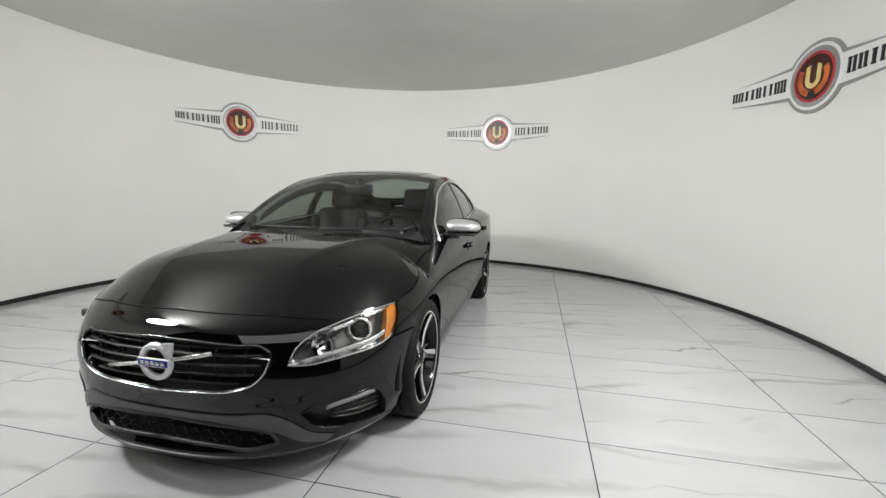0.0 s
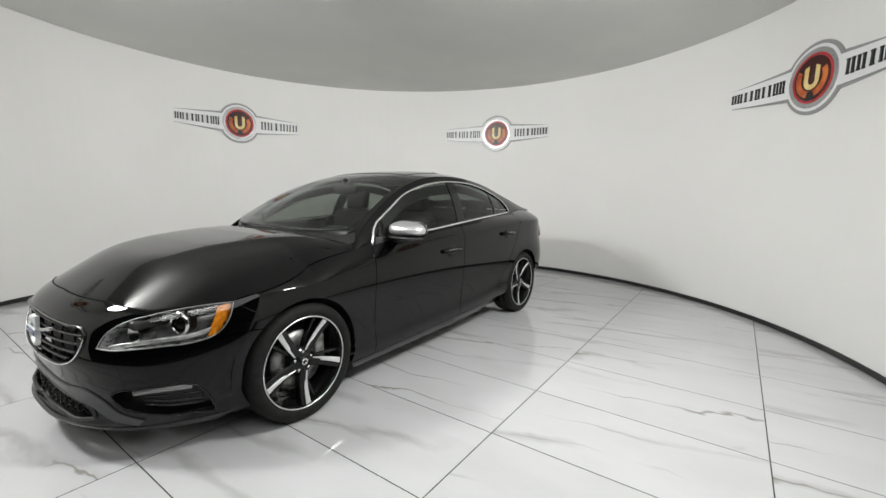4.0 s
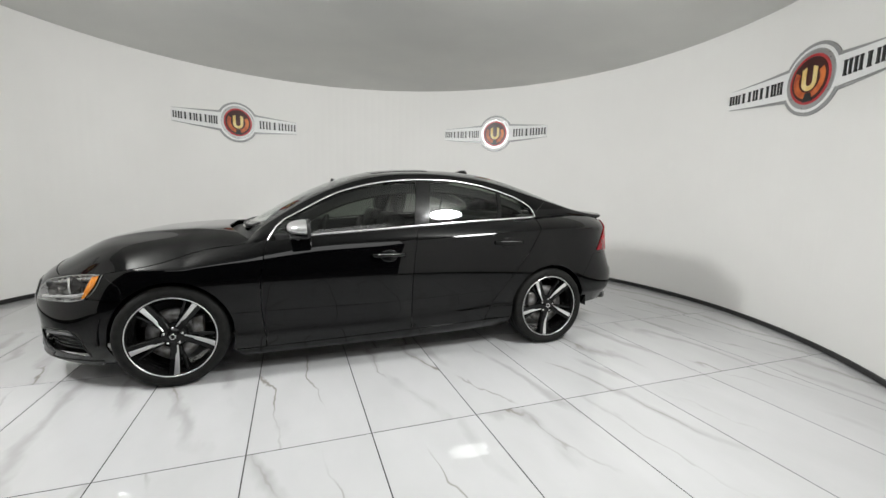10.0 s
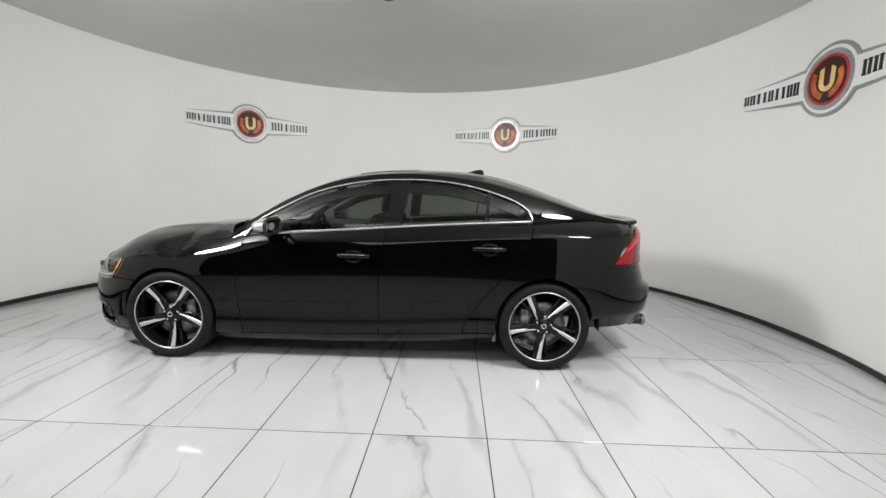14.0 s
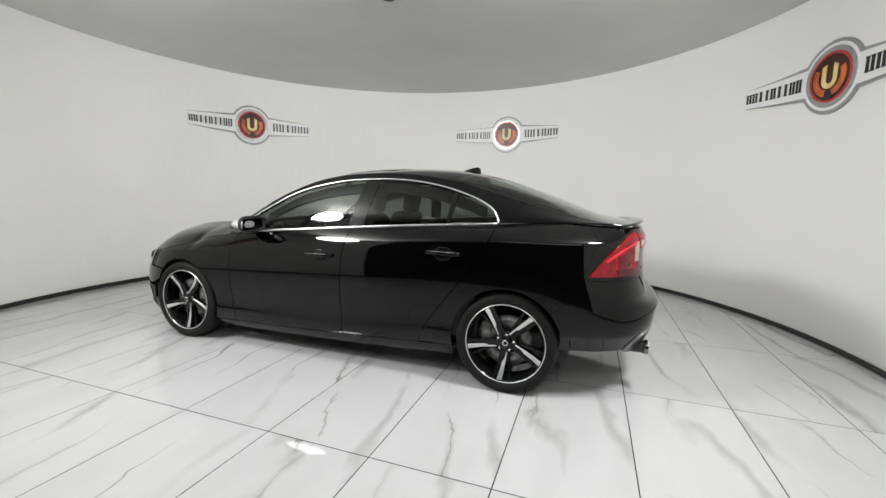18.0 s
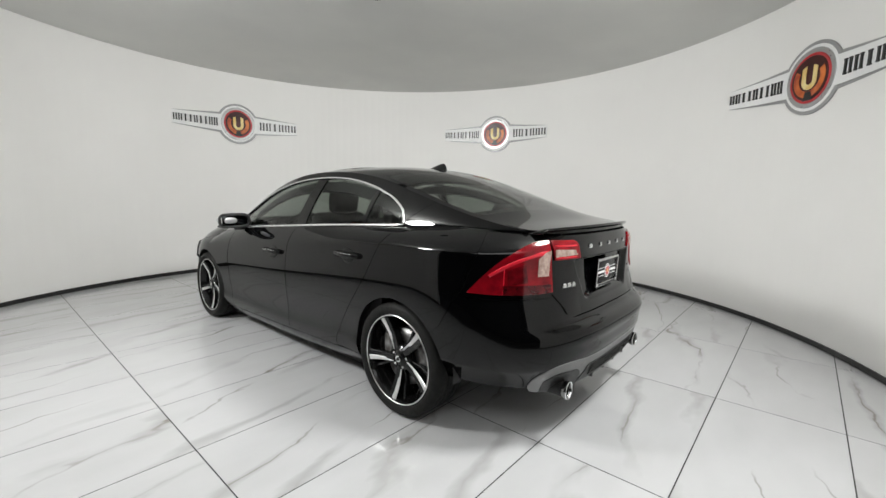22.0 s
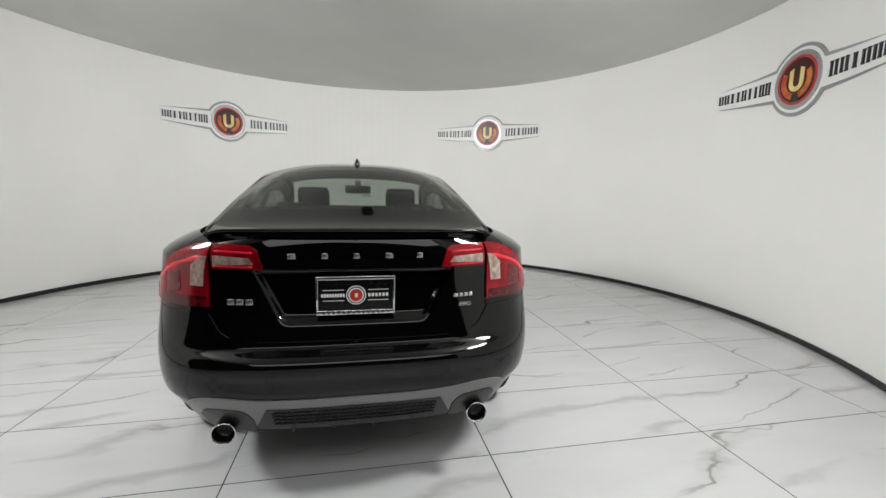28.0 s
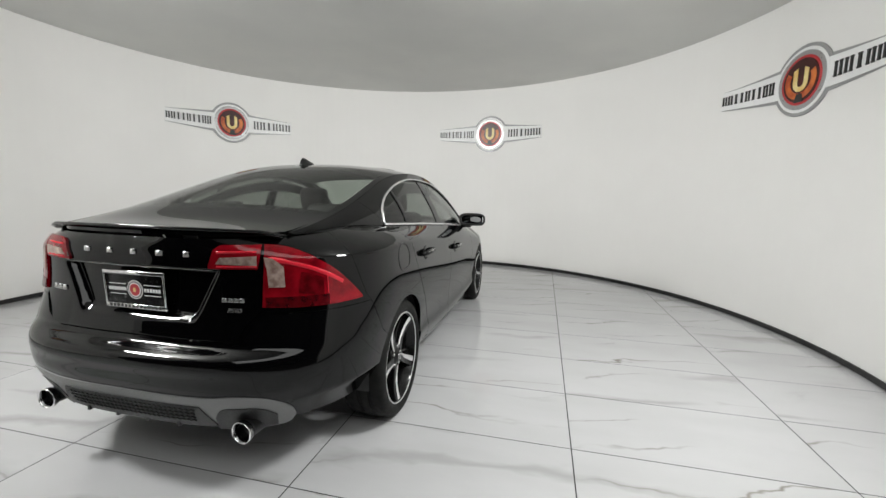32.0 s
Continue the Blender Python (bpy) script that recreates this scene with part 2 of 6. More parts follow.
def prism(name, outline, depth, mat, bevel=0.0):
    """A flat outline in x, z, made solid from y = 0 to y = -depth (towards the viewer at -y)."""
    bm = bmesh.new()
    face = bm.faces.new([bm.verts.new((x, 0, z)) for x, z in outline])
    out = bmesh.ops.extrude_face_region(bm, geom=[face])
    bmesh.ops.translate(bm, vec=(0, -depth, 0), verts=[v for v in out["geom"] if isinstance(v, bmesh.types.BMVert)])
    if bevel:
        edges = [e for e in bm.edges if all(abs(v.co.y + depth) < 1e-6 for v in e.verts)]
        bmesh.ops.bevel(bm, geom=edges, offset=bevel, segments=1, affect="EDGES")
    return bm_mesh(name, bm, mat)


def lathe(name, profile, mat, steps=64, smooth=True, closed=False):
    """A profile of (radius, y) turned about the y axis."""
    verts, faces = [], []
    n = len(profile)
    for i in range(steps):
        a = 2 * math.pi * i / steps
        verts += [(r * math.cos(a), y, r * math.sin(a)) for r, y in profile]
    for i in range(steps):
        j = (i + 1) % steps
        for k in range(n if closed else n - 1):
            m = (k + 1) % n
            faces.append((i * n + k, i * n + m, j * n + m, j * n + k))
    return mesh_of(name, verts, faces, mat, smooth)


def tube(name, path, radius, mat, sides=8, flat=1.0, closed=False):
    """A round or flattened bar along a path of points."""
    pts = [Vector(q) for q in path]
    verts, faces = [], []
    n = len(pts)
    up = None
    for i, q in enumerate(pts):
        a, b = pts[(i - 1) % n if closed else max(i - 1, 0)], pts[(i + 1) % n if closed else min(i + 1, n - 1)]
        d = (b - a).normalized()
        if up is None:
            up = Vector((0, 0, 1)) if abs(d.z) < 0.9 else Vector((1, 0, 0))
        side = d.cross(up).normalized()
        up = side.cross(d).normalized()
        for k in range(sides):
            w = 2 * math.pi * k / sides
            verts.append(q + radius * (math.cos(w) * side * flat + math.sin(w) * up))
    for i in range(n if closed else n - 1):
        j = (i + 1) % n
        for k in range(sides):
            m = (k + 1) % sides
            faces.append((i * sides + k, i * sides + m, j * sides + m, j * sides + k))
    if not closed:
        faces += [tuple(range(sides))[::-1], tuple(range((n - 1) * sides, n * sides))]
    return mesh_of(name, verts, faces, mat, True)


# ---- the round room ----
ROOM = Vector((-0.018, 0.071, 0))
R, TOP, THICK = 3.967, 3.106, 0.14
GAP_FROM, GAP_TO = 233.0, 301.0      # the doorway in which the camera stands


def ring(name, r0, r1, z0, z1, a0, a1, mat, steps=160):
    """A bent wall between two radii, two heights and two angles."""
    verts, faces = [], []
    for i in range(steps + 1):
        a = radians(a0 + (a1 - a0) * i / steps)
        c, s = math.cos(a), math.sin(a)
        for r, z in ((r0, z0), (r0, z1), (r1, z1), (r1, z0)):
            verts.append((ROOM.x + r * c, ROOM.y + r * s, z))
    for i in range(steps):
        for k in range(4):
            m = (k + 1) % 4
            faces.append((4 * i + k, 4 * i + 4 + k, 4 * i + 4 + m, 4 * i + m))
    n = 4 * steps
    faces += [(0, 1, 2, 3), (n + 3, n + 2, n + 1, n)]
    me = mesh_of(name, verts, faces, mat)
    bm = bmesh.new()
    bm.from_mesh(me)
    bmesh.ops.recalc_face_normals(bm, faces=bm.faces)
    bm.to_mesh(me)
    bm.free()
    return me


def structure(name, me, label):
    return tagged(new(name, me), label, kind="structure")


structure("wall_round", ring("wall_round", R, R + THICK, 0.02, TOP, GAP_TO - 360, GAP_FROM, WALL), "white painted round studio wall")
structure("trim", ring("trim", R - 0.012, R - 0.001, 0.008, 0.052, GAP_TO - 360, GAP_FROM, SKIRT), "black rubber strip along the foot of the wall")
bm = bmesh.new()
bmesh.ops.create_circle(bm, cap_ends=True, segments=96, radius=R + THICK, matrix=Matrix.Translation((ROOM.x, ROOM.y, TOP + 0.002)))
structure("ceiling", bm_mesh("ceiling", bm, CEILING), "plain grey painted ceiling")

# the dark room behind the doorway
structure("floor_backroom", box("floor_backroom", (9, 7.6, 0.1), CONCRETE), "dark concrete floor outside the round room").location = (0, -4.2, -0.09)
for x, y, sx, sy in ((-4.45, -4.2, 0.1, 7.6), (4.45, -4.2, 0.1, 7.6), (0, -8.0, 9.0, 0.1)):
    structure("wall_backroom", box("wall_backroom", (sx, sy, 3.6), DARK_WALL), "dark painted wall of the back room").location = (x, y, 1.76)
structure("ceiling_backroom", box("ceiling_backroom", (9, 7.6, 0.1), DARK_WALL), "dark ceiling of the back room").location = (0, -4.2, 3.62)

# ---- lamp heads under the ceiling, turned to the walls ----
LAMP_GLOW = material("lamp_glow", (1, 1, 1), 0.5, 0, Emission_Color=(1, 0.99, 0.97, 1), Emission_Strength=6.0)


FILL_GLOW = material("fill_panel_glow", (1, 1, 1), 0.5, 0, Emission_Color=(1, 1, 0.98, 1), Emission_Strength=0.8)


def lamp_head(place, goal, wide, high):
    thing = new("ceiling_lamp")
    thing.location = place
    m = look((0, 0, 0), Vector(goal) - Vector(place)) @ Matrix.Scale(wide / 0.40, 4)
    part("shade", lathe("shade", [(0.03, 0.19), (0.12, 0.17), (0.205, 0.03), (0.215, 0.0), (0.21, 0.0), (0.20, 0.03), (0.115, 0.16), (0.03, 0.18)], BLACK_PLASTIC, 40), thing, "black lamp bowl", m @ pose(0, 0, 0.012, 90))
    part("diffuser", lathe("diffuser", [(0.0005, 0.02), (0.196, 0.02), (0.198, 0.03), (0.0005, 0.034)], LAMP_GLOW, 40, False), thing, "glowing white diffuser", m @ pose(0, 0, 0.012, 90))
    back = m @ Vector((0, 0, 0.18))
    part("stem", tube("stem", [back, (back.x, back.y, high - place[2] - 0.004)], 0.014, BLACK_PLASTIC), thing)
    return tagged(thing, "black ceiling lamp head, lit and turned into the studio", "lamp", "ceiling lamps")


for place, goal, width, watts in LAMPS:
    lamp_head(place, goal, width, TOP)
# Body of the added fill panel; no such lamp is known here.
fill_panel = new("ceiling_panel_lamp")
fill_panel.location = FILL_AT
for x, y, sx, sy in ((0, 1.12, 4.68, 0.04), (0, -1.12, 4.68, 0.04), (2.32, 0, 0.04, 2.20), (-2.32, 0, 0.04, 2.20)):
    part("panel_frame", box("panel_frame", (sx, sy, 0.07), SATIN, 0.006), fill_panel, "", pose(x, y, 0.03))
part("diffuser", box("diffuser", (4.59, 2.19, 0.02), FILL_GLOW, 0.003), fill_panel, "glowing white diffuser", pose(0, 0, 0.025))
tagged(fill_panel, "added glowing white fill panel, unseen behind the doorway", "lamp")

# a small round fixture in the middle of the ceiling
detector = new("smoke_detector")
detector.location = (0.03, 0.28, TOP)
part("base", lathe("base", [(0.0005, -0.012), (0.085, -0.012), (0.09, -0.008), (0.09, 0.0)], SATIN, 36), detector, "", pose(0, 0, 0, 90))
part("cover", lathe("cover", [(0.0005, -0.045), (0.05, -0.043), (0.07, -0.03), (0.075, -0.012)], BLACK_PLASTIC, 36), detector, "dark grey cover", pose(0, 0, 0, 90))
tagged(detector, "small dark round detector on the grey ceiling", "smoke detector")

# ---- turntable with its tiles ----
turntable = new("turntable")
tagged(turntable, "round turntable floor of polished white marble tiles", "floor", kind="structure")
DISC = 4.02
bm = bmesh.new()
bmesh.ops.create_cone(bm, cap_ends=True, segments=128, radius1=DISC, radius2=DISC, depth=0.03, matrix=Matrix.Translation((0, 0, -0.0159)))
part("grout_bed", bm_mesh("grout_bed", bm, GROUT), turntable, "dark grout between the tiles")
TILE_X, TILE_Y, TILE_TURN = 0.6042, 1.2046, radians(4.34)


def clip_to_disc(poly):
    """Cuts a convex outline to the turntable's round edge."""
    n = 96
    for k in range(n):
        a = 2 * math.pi * (k + 0.5) / n
        c, s, lim, out = math.cos(a), math.sin(a), DISC - 0.004, []
        for i, q in enumerate(poly):
            w = poly[(i + 1) % len(poly)]
            d0, d1 = q[0] * c + q[1] * s - lim, w[0] * c + w[1] * s - lim
            if d0 <= 0:
                out.append(q)
            if d0 * d1 < 0:
                f = d0 / (d0 - d1)
                out.append((q[0] + f * (w[0] - q[0]), q[1] + f * (w[1] - q[1])))
        poly = out
        if len(poly) < 3:
            return []
    return poly


def tile_mesh(poly):
    n = len(poly)
    cx, cy = sum(q[0] for q in poly) / n, sum(q[1] for q in poly) / n
    top = [((x - cx) * 0.9985 + cx, (y - cy) * 0.9985 + cy) for x, y in poly]
    verts = [(x, y, -0.01) for x, y in poly] + [(x, y, -0.0006) for x, y in poly] + [(x, y, 0) for x, y in top]
    faces = [tuple(range(2 * n, 3 * n))]
    for i in range(n):
        j = (i + 1) % n
        faces += [(i, j, n + j, n + i), (n + i, n + j, 2 * n + j, 2 * n + i)]
    return mesh_of("tile", verts, faces, MARBLE)


whole = None
for i in range(-9, 11):
    for j in range(-4, 7):
        x0, y0 = -0.9018 + i * TILE_X + 0.0028, -1.8083 + j * TILE_Y + 0.0028
        x1, y1 = x0 + TILE_X - 0.0056, y0 + TILE_Y - 0.0056
        mx, my = (x0 + x1) / 2, (y0 + y1) / 2
        c, s = math.cos(TILE_TURN), math.sin(TILE_TURN)
        poly = [(x * c - y * s, x * s + y * c) for x, y in ((x0, y0), (x1, y0), (x1, y1), (x0, y1))]
        kept = clip_to_disc(poly)
        if not kept:
            continue
        wx, wy = mx * c - my * s, mx * s + my * c
        local = [((x - wx) * c + (y - wy) * s, -(x - wx) * s + (y - wy) * c) for x, y in kept]
        if len(kept) == 4 and all(math.hypot(*q) < DISC - 0.02 for q in poly):
            whole = whole or tile_mesh(local)
            me = whole
        else:
            me = tile_mesh(local)
        part("tile", me, turntable, "", Matrix.Translation((wx, wy, 0)) @ Matrix.Rotation(TILE_TURN, 4, "Z"))

# ---- wall signs: grey outline, bars for the lettering, a dark red roundel ----
SIGN_GREY = grain(material("sign_grey", (0.33, 0.33, 0.33), 0.4, 0.3), 40, 0.3, 0.5)
SIGN_SILVER = grain(material("sign_silver", (0.42, 0.42, 0.42), 0.3, 0.75), 40, 0.25, 0.4)
SIGN_WHITE = mottled(material("sign_white", (0.82, 0.82, 0.82), 0.35), (0.80, 0.80, 0.80), (0.84, 0.84, 0.83), 4)
SIGN_BLACK = grain(material("sign_black", (0.012, 0.012, 0.012), 0.35), 40, 0.3, 0.45)
SIGN_RED = mottled(material("sign_dark_red", (0.22, 0.02, 0.015), 0.3), (0.025, 0.004, 0.003), (0.07, 0.009, 0.007), 6)
SIGN_RIM = mottled(material("sign_bright_red", (0.45, 0.03, 0.03), 0.3), (0.40, 0.022, 0.028), (0.52, 0.04, 0.045), 8)
SIGN_GOLD = mottled(material("sign_gold", (0.75, 0.5, 0.12), 0.35), (0.72, 0.45, 0.10), (0.82, 0.72, 0.36), 7)


def bent(me, r):
    """Bends a flat sign, drawn in x, z with y towards the wall, onto the round wall."""
    for v in me.vertices:
        a = v.co.x / r
        d = r + v.co.y
        v.co.x, v.co.y = d * math.sin(a), d * math.cos(a) - r
    me.update()
    return me


def grid_plate(name, x0, x1, h0, h1, y0, y1, mat, n=16):
    """A thin tapering band that bends well."""
    verts, faces = [], []
    for i in range(n + 1):
        x, h = x0 + (x1 - x0) * i / n, h0 + (h1 - h0) * i / n
        verts += [(x, y0, -h), (x, y0, h), (x, y1, h), (x, y1, -h)]
    for i in range(n):
        for k in range(4):
            m = (k + 1) % 4
            faces.append((4 * i + k, 4 * i + m, 4 * i + 4 + m, 4 * i + 4 + k))
    faces += [(3, 2, 1, 0), (4 * n, 4 * n + 1, 4 * n + 2, 4 * n + 3)]
    return mesh_of(name, verts, faces, mat)


def disc(name, r, y0, y1, mat, inner=0.0):
    prof = [(inner, y0), (inner, y1), (r - 0.004, y1), (r, y1 + 0.004), (r, y0)] if inner else [(0.0005, y1), (r - 0.004, y1), (r, y1 + 0.004), (r, y0)]
    return lathe(name, prof, mat, 48, False)


def letter_bars(name, x, h, w, y, mat, strokes):
    """One letter as one or two upright bars on short feet."""
    bm = bmesh.new()
    for k in range(strokes):
        dx = (k - (strokes - 1) / 2) * w * 0.56
        wide = w * (0.21 if strokes == 2 else 0.28)
        for ox, dz, sx, sz in ((dx, 0, wide, h * 0.9), (dx, h * 0.43, wide * 1.5, h * 0.10), (dx, -h * 0.43, wide * 1.5, h * 0.10)):
            bmesh.ops.create_cube(bm, size=1, matrix=Matrix.Translation((x + ox, y, dz)) @ Matrix.Diagonal((sx, 0.012, sz, 1)))
    return bm_mesh(name, bm, mat)


def wall_sign():
    sign = new("wall_sign")
    r = R
    half = 0.93
    for sx in (-1, 1):
        part("wing_border", bent(grid_plate("wing_border", sx * 0.20, sx * half, 0.160, 0.096, -0.002, -0.012, SIGN_GREY), r), sign, "tapering grey wing outline")
        part("wing_panel", bent(grid_plate("wing_panel", sx * 0.20, sx * (half + 0.004), 0.126, 0.0925, -0.010, -0.018, SIGN_WHITE), r), sign, "white wing panel")
    part("outer_ring", bent(disc("outer_ring", 0.311, -0.002, -0.016, SIGN_GREY), r), sign, "grey outer ring")
    part("white_ring", bent(disc("white_ring", 0.281, -0.002, -0.020, SIGN_WHITE), r), sign, "white ring")
    part("inner_ring", bent(disc("inner_ring", 0.255, -0.002, -0.024, SIGN_SILVER), r), sign, "grey inner ring")
    part("red_ring", bent(disc("red_ring", 0.214, -0.002, -0.028, SIGN_RIM), r), sign, "red ring")
    part("roundel", bent(disc("roundel", 0.190, -0.002, -0.032, SIGN_RED), r), sign, "dark red roundel")
    horseshoe = [(0.078 * math.cos(radians(a)), 0.078 * math.sin(radians(a)) - 0.02) for a in range(180, 361, 15)]
    inner = [(0.036 * math.cos(radians(a)), 0.036 * math.sin(radians(a)) - 0.02) for a in range(360, 179, -15)]
    arch = horseshoe + [(0.078, 0.09), (0.036, 0.11)] + inner + [(-0.036, 0.11), (-0.078, 0.09)]
    part("emblem", bent(prism("emblem", arch, 0.038, SIGN_GOLD), r), sign, "gold horseshoe emblem")
    for a0, a1 in ((150, 265), (-85, 30)):
        out = [(0.165 * math.cos(radians(a0 + (a1 - a0) * i / 10)), 0.165 * math.sin(radians(a0 + (a1 - a0) * i / 10))) for i in range(11)]
        inn = [(0.112 * math.cos(radians(a1 + (a0 - a1) * i / 10)), 0.112 * math.sin(radians(a1 + (a0 - a1) * i / 10))) for i in range(11)]
        part("flame_arc", bent(prism("flame_arc", out + inn, 0.035, SIGN_ORANGE), r), sign, "orange flame arc")
    part("emblem_foot", bent(prism("emblem_foot", [(-0.05, -0.19), (0.05, -0.19), (0.03, -0.115), (-0.03, -0.115)], 0.036, SIGN_BLACK), r), sign, "black emblem foot")
    for x0, pitch, strokes, tall, grow in ((-0.895, 0.0705, (2, 2, 1, 1, 2, 1, 1, 2, 2), 0.094, 0.0035), (0.370, 0.101, (2, 2, 1, 2, 2, 2), 0.128, -0.004)):
        for k, n in enumerate(strokes):
            part("letter_bar", bent(letter_bars("letter_bar", x0 + pitch * k, tall + grow * k, pitch * 0.86, -0.024, SIGN_BLACK, n), r), sign)
    return tagged(sign, "dark red roundel sign with two white wings on the white wall", "sign", "wall signs")


SIGN_ORANGE = mottled(material("sign_orange", (0.5, 0.16, 0.03), 0.35), (0.36, 0.05, 0.015), (0.68, 0.19, 0.035), 9)


def sign_pose(angle):
    """The pose on the wall at an angle, facing the middle of the room."""
    a = radians(angle)
    return Matrix.Translation((ROOM.x + R * math.cos(a), ROOM.y + R * math.sin(a), 2.333)) @ Matrix.Rotation(a - math.pi / 2, 4, "Z")


sign = wall_sign()
sign.matrix_world = sign_pose(132.02)
for angle in (66.48, -0.66, 198.5):
    copy_thing(sign, sign_pose(angle))

# ---- the car: x forwards, y to its left, z up, metres ----
CAR_TURN = 184.21


def curve(*pts):
    """A smooth curve through (x, value) pairs."""
    pts = sorted(pts)
    xs, ys = np.array([q[0] for q in pts], float), np.array([q[1] for q in pts], float)
    h = np.diff(xs)
    d = np.diff(ys) / h
    m = np.zeros(len(xs))
    m[0], m[-1] = d[0], d[-1]
    for i in range(1, len(xs) - 1):
        m[i] = (d[i - 1] * h[i] + d[i] * h[i - 1]) / (h[i] + h[i - 1])

    def value(x):
        if x <= xs[0]:
            return float(ys[0] + m[0] * (x - xs[0]))
        if x >= xs[-1]:
            return float(ys[-1] + m[-1] * (x - xs[-1]))
        i = int(np.searchsorted(xs, x)) - 1
        i = max(0, min(i, len(h) - 1))
        t = (x - xs[i]) / h[i]
        a, b = (1 + 2 * t) * (1 - t) ** 2, t * t * (3 - 2 * t)
        return float(a * ys[i] + b * ys[i + 1] + h[i] * (t * (1 - t) ** 2 * m[i] + t * t * (t - 1) * m[i + 1]))
    return value


AXLE_F, AXLE_R, WHEEL_Z, ARCH = 1.388, -1.388, 0.3285, 0.360
NOSE0, TAIL0, BEND = 1.30, -1.40, 0.95

# flank: half width by height, and how it draws in along the length
flank = curve((0.12, 0.790), (0.16, 0.835), (0.20, 0.862), (0.25, 0.880), (0.285, 0.8875), (0.30, 0.8878), (0.315, 0.8855), (0.36, 0.8840), (0.42, 0.888), (0.52, 0.898), (0.62, 0.905))
sculpt = curve((-1.4, 0.0), (-1.2, 0.035), (-0.97, 0.062), (-0.6, 0.032), (-0.25, 0.012), (0.7, 0.0), (1.4, 0.0))
along = curve((-2.0, 1.0), (-1.4, 1.012), (-0.5, 0.998), (0.3, 0.996), (1.0, 1.0), (1.4, 1.008))
belt_z = curve((-2.1, 1.075), (-1.6, 1.095), (-1.26, 1.073), (-0.65, 1.040), (0.14, 0.985), (0.57, 0.953), (0.82, 0.925), (1.0, 0.900), (1.2, 0.868), (1.365, 0.820), (1.54, 0.778), (1.78, 0.742), (2.0, 0.735))
belt_y = curve((-2.1, 0.605), (-1.85, 0.658), (-1.6, 0.700), (-1.29, 0.742), (-0.65, 0.797), (-0.25, 0.818), (0.14, 0.829), (0.6, 0.828), (0.82, 0.820), (1.0, 0.808), (1.2, 0.797), (1.5, 0.787), (1.78, 0.775))
shoulder_z = curve((-2.1, 0.985), (-1.7, 0.990), (-1.25, 0.982), (-0.7, 0.940), (-0.2, 0.889), (0.3, 0.843), (0.75, 0.806), (1.0, 0.790), (1.2, 0.772), (1.3, 0.757))
nose_x = curve((0.15, 2.26), (0.19, 2.305), (0.23, 2.29), (0.30, 2.265), (0.40, 2.275), (0.50, 2.30), (0.60, 2.298), (0.66, 2.278), (0.70, 2.247), (0.735, 2.202), (0.765, 2.148), (0.80, 2.07), (0.85, 1.93))
nose_n = curve((0.2, 2.55), (0.35, 2.95), (0.5, 2.7), (0.65, 2.4), (0.8, 2.25))
tail_x = curve((0.18, -2.15), (0.25, -2.22), (0.35, -2.27), (0.42, -2.290), (0.47, -2.304), (0.52, -2.311), (0.57, -2.322), (0.60, -2.316), (0.618, -2.292), (0.632, -2.256), (0.67, -2.241), (0.74, -2.225), (0.85, -2.215), (0.95, -2.212), (1.03, -2.210), (1.09, -2.19))


tail_n = curve((0.30, 3.1), (0.42, 3.3), (0.60, 3.35), (0.80, 3.2), (1.1, 3.1))
tail_soft = curve((0.18, -2.15), (0.25, -2.22), (0.35, -2.27), (0.48, -2.315), (0.57, -2.305), (0.67, -2.265), (0.76, -2.232), (0.85, -2.215), (0.95, -2.212), (1.03, -2.21), (1.09, -2.19))


def side_y(x, z):
    """Half width of the flank at x and height z."""
    zs, zb = shoulder_z(x), belt_z(x)
    if z <= 0.62:
        return flank(z - sculpt(x) * max(0.0, 1 - max(0.0, z - 0.36) / 0.2)) * along(x)
    ys = 0.892 * along(x)
    if z <= zs:
        t = (z - 0.62) / (zs - 0.62)
        return along(x) * (0.905 + 0.012 * t - 0.025 * t ** 2.0)
    t = (z - zs) / max(zb - zs, 0.02)
    return ys - (ys - belt_y(x)) * (0.55 * t + 0.45 * t ** 2.2)


def body(s, z):
    """The flank at s, which is x along the side and wraps round to the middle of nose and tail."""
    if TAIL0 <= s <= NOSE0:
        return Vector((s, side_y(s, z), z))
    if s > NOSE0:
        a, w, n, th = nose_x(z) - NOSE0, side_y(NOSE0, z), nose_n(z), (s - NOSE0) / BEND
        sign_x, x0 = 1, NOSE0
    else:
        th = (TAIL0 - s) / BEND
        k = min(1.0, max(0.0, (th - 0.70) / 0.45))
        a, w, n = TAIL0 - (tail_x(z) * k + tail_soft(z) * (1 - k)), side_y(TAIL0, z), tail_n(z)
        w *= 1 - 0.075 * max(0.0, (0.43 - z) / 0.115) * min(1.0, th / 0.25)
        sign_x, x0 = -1, TAIL0
    th = min(th, math.pi / 2)
    c, sn = abs(math.cos(th)), abs(math.sin(th))
    r = ((c / w) ** n + (sn / a) ** n) ** (-1 / n)
    return Vector((x0 + sign_x * r * sn, r * c, z))


NOSE_END, TAIL_END = NOSE0 + BEND * math.pi / 2, TAIL0 - BEND * math.pi / 2


def wrap(x, y):
    """The s of a place in plan."""
    if x > NOSE0:
        return NOSE0 + BEND * math.atan2(x - NOSE0, max(y, 0))
    if x < TAIL0:
        return TAIL0 - BEND * math.atan2(TAIL0 - x, max(y, 0))
    return x


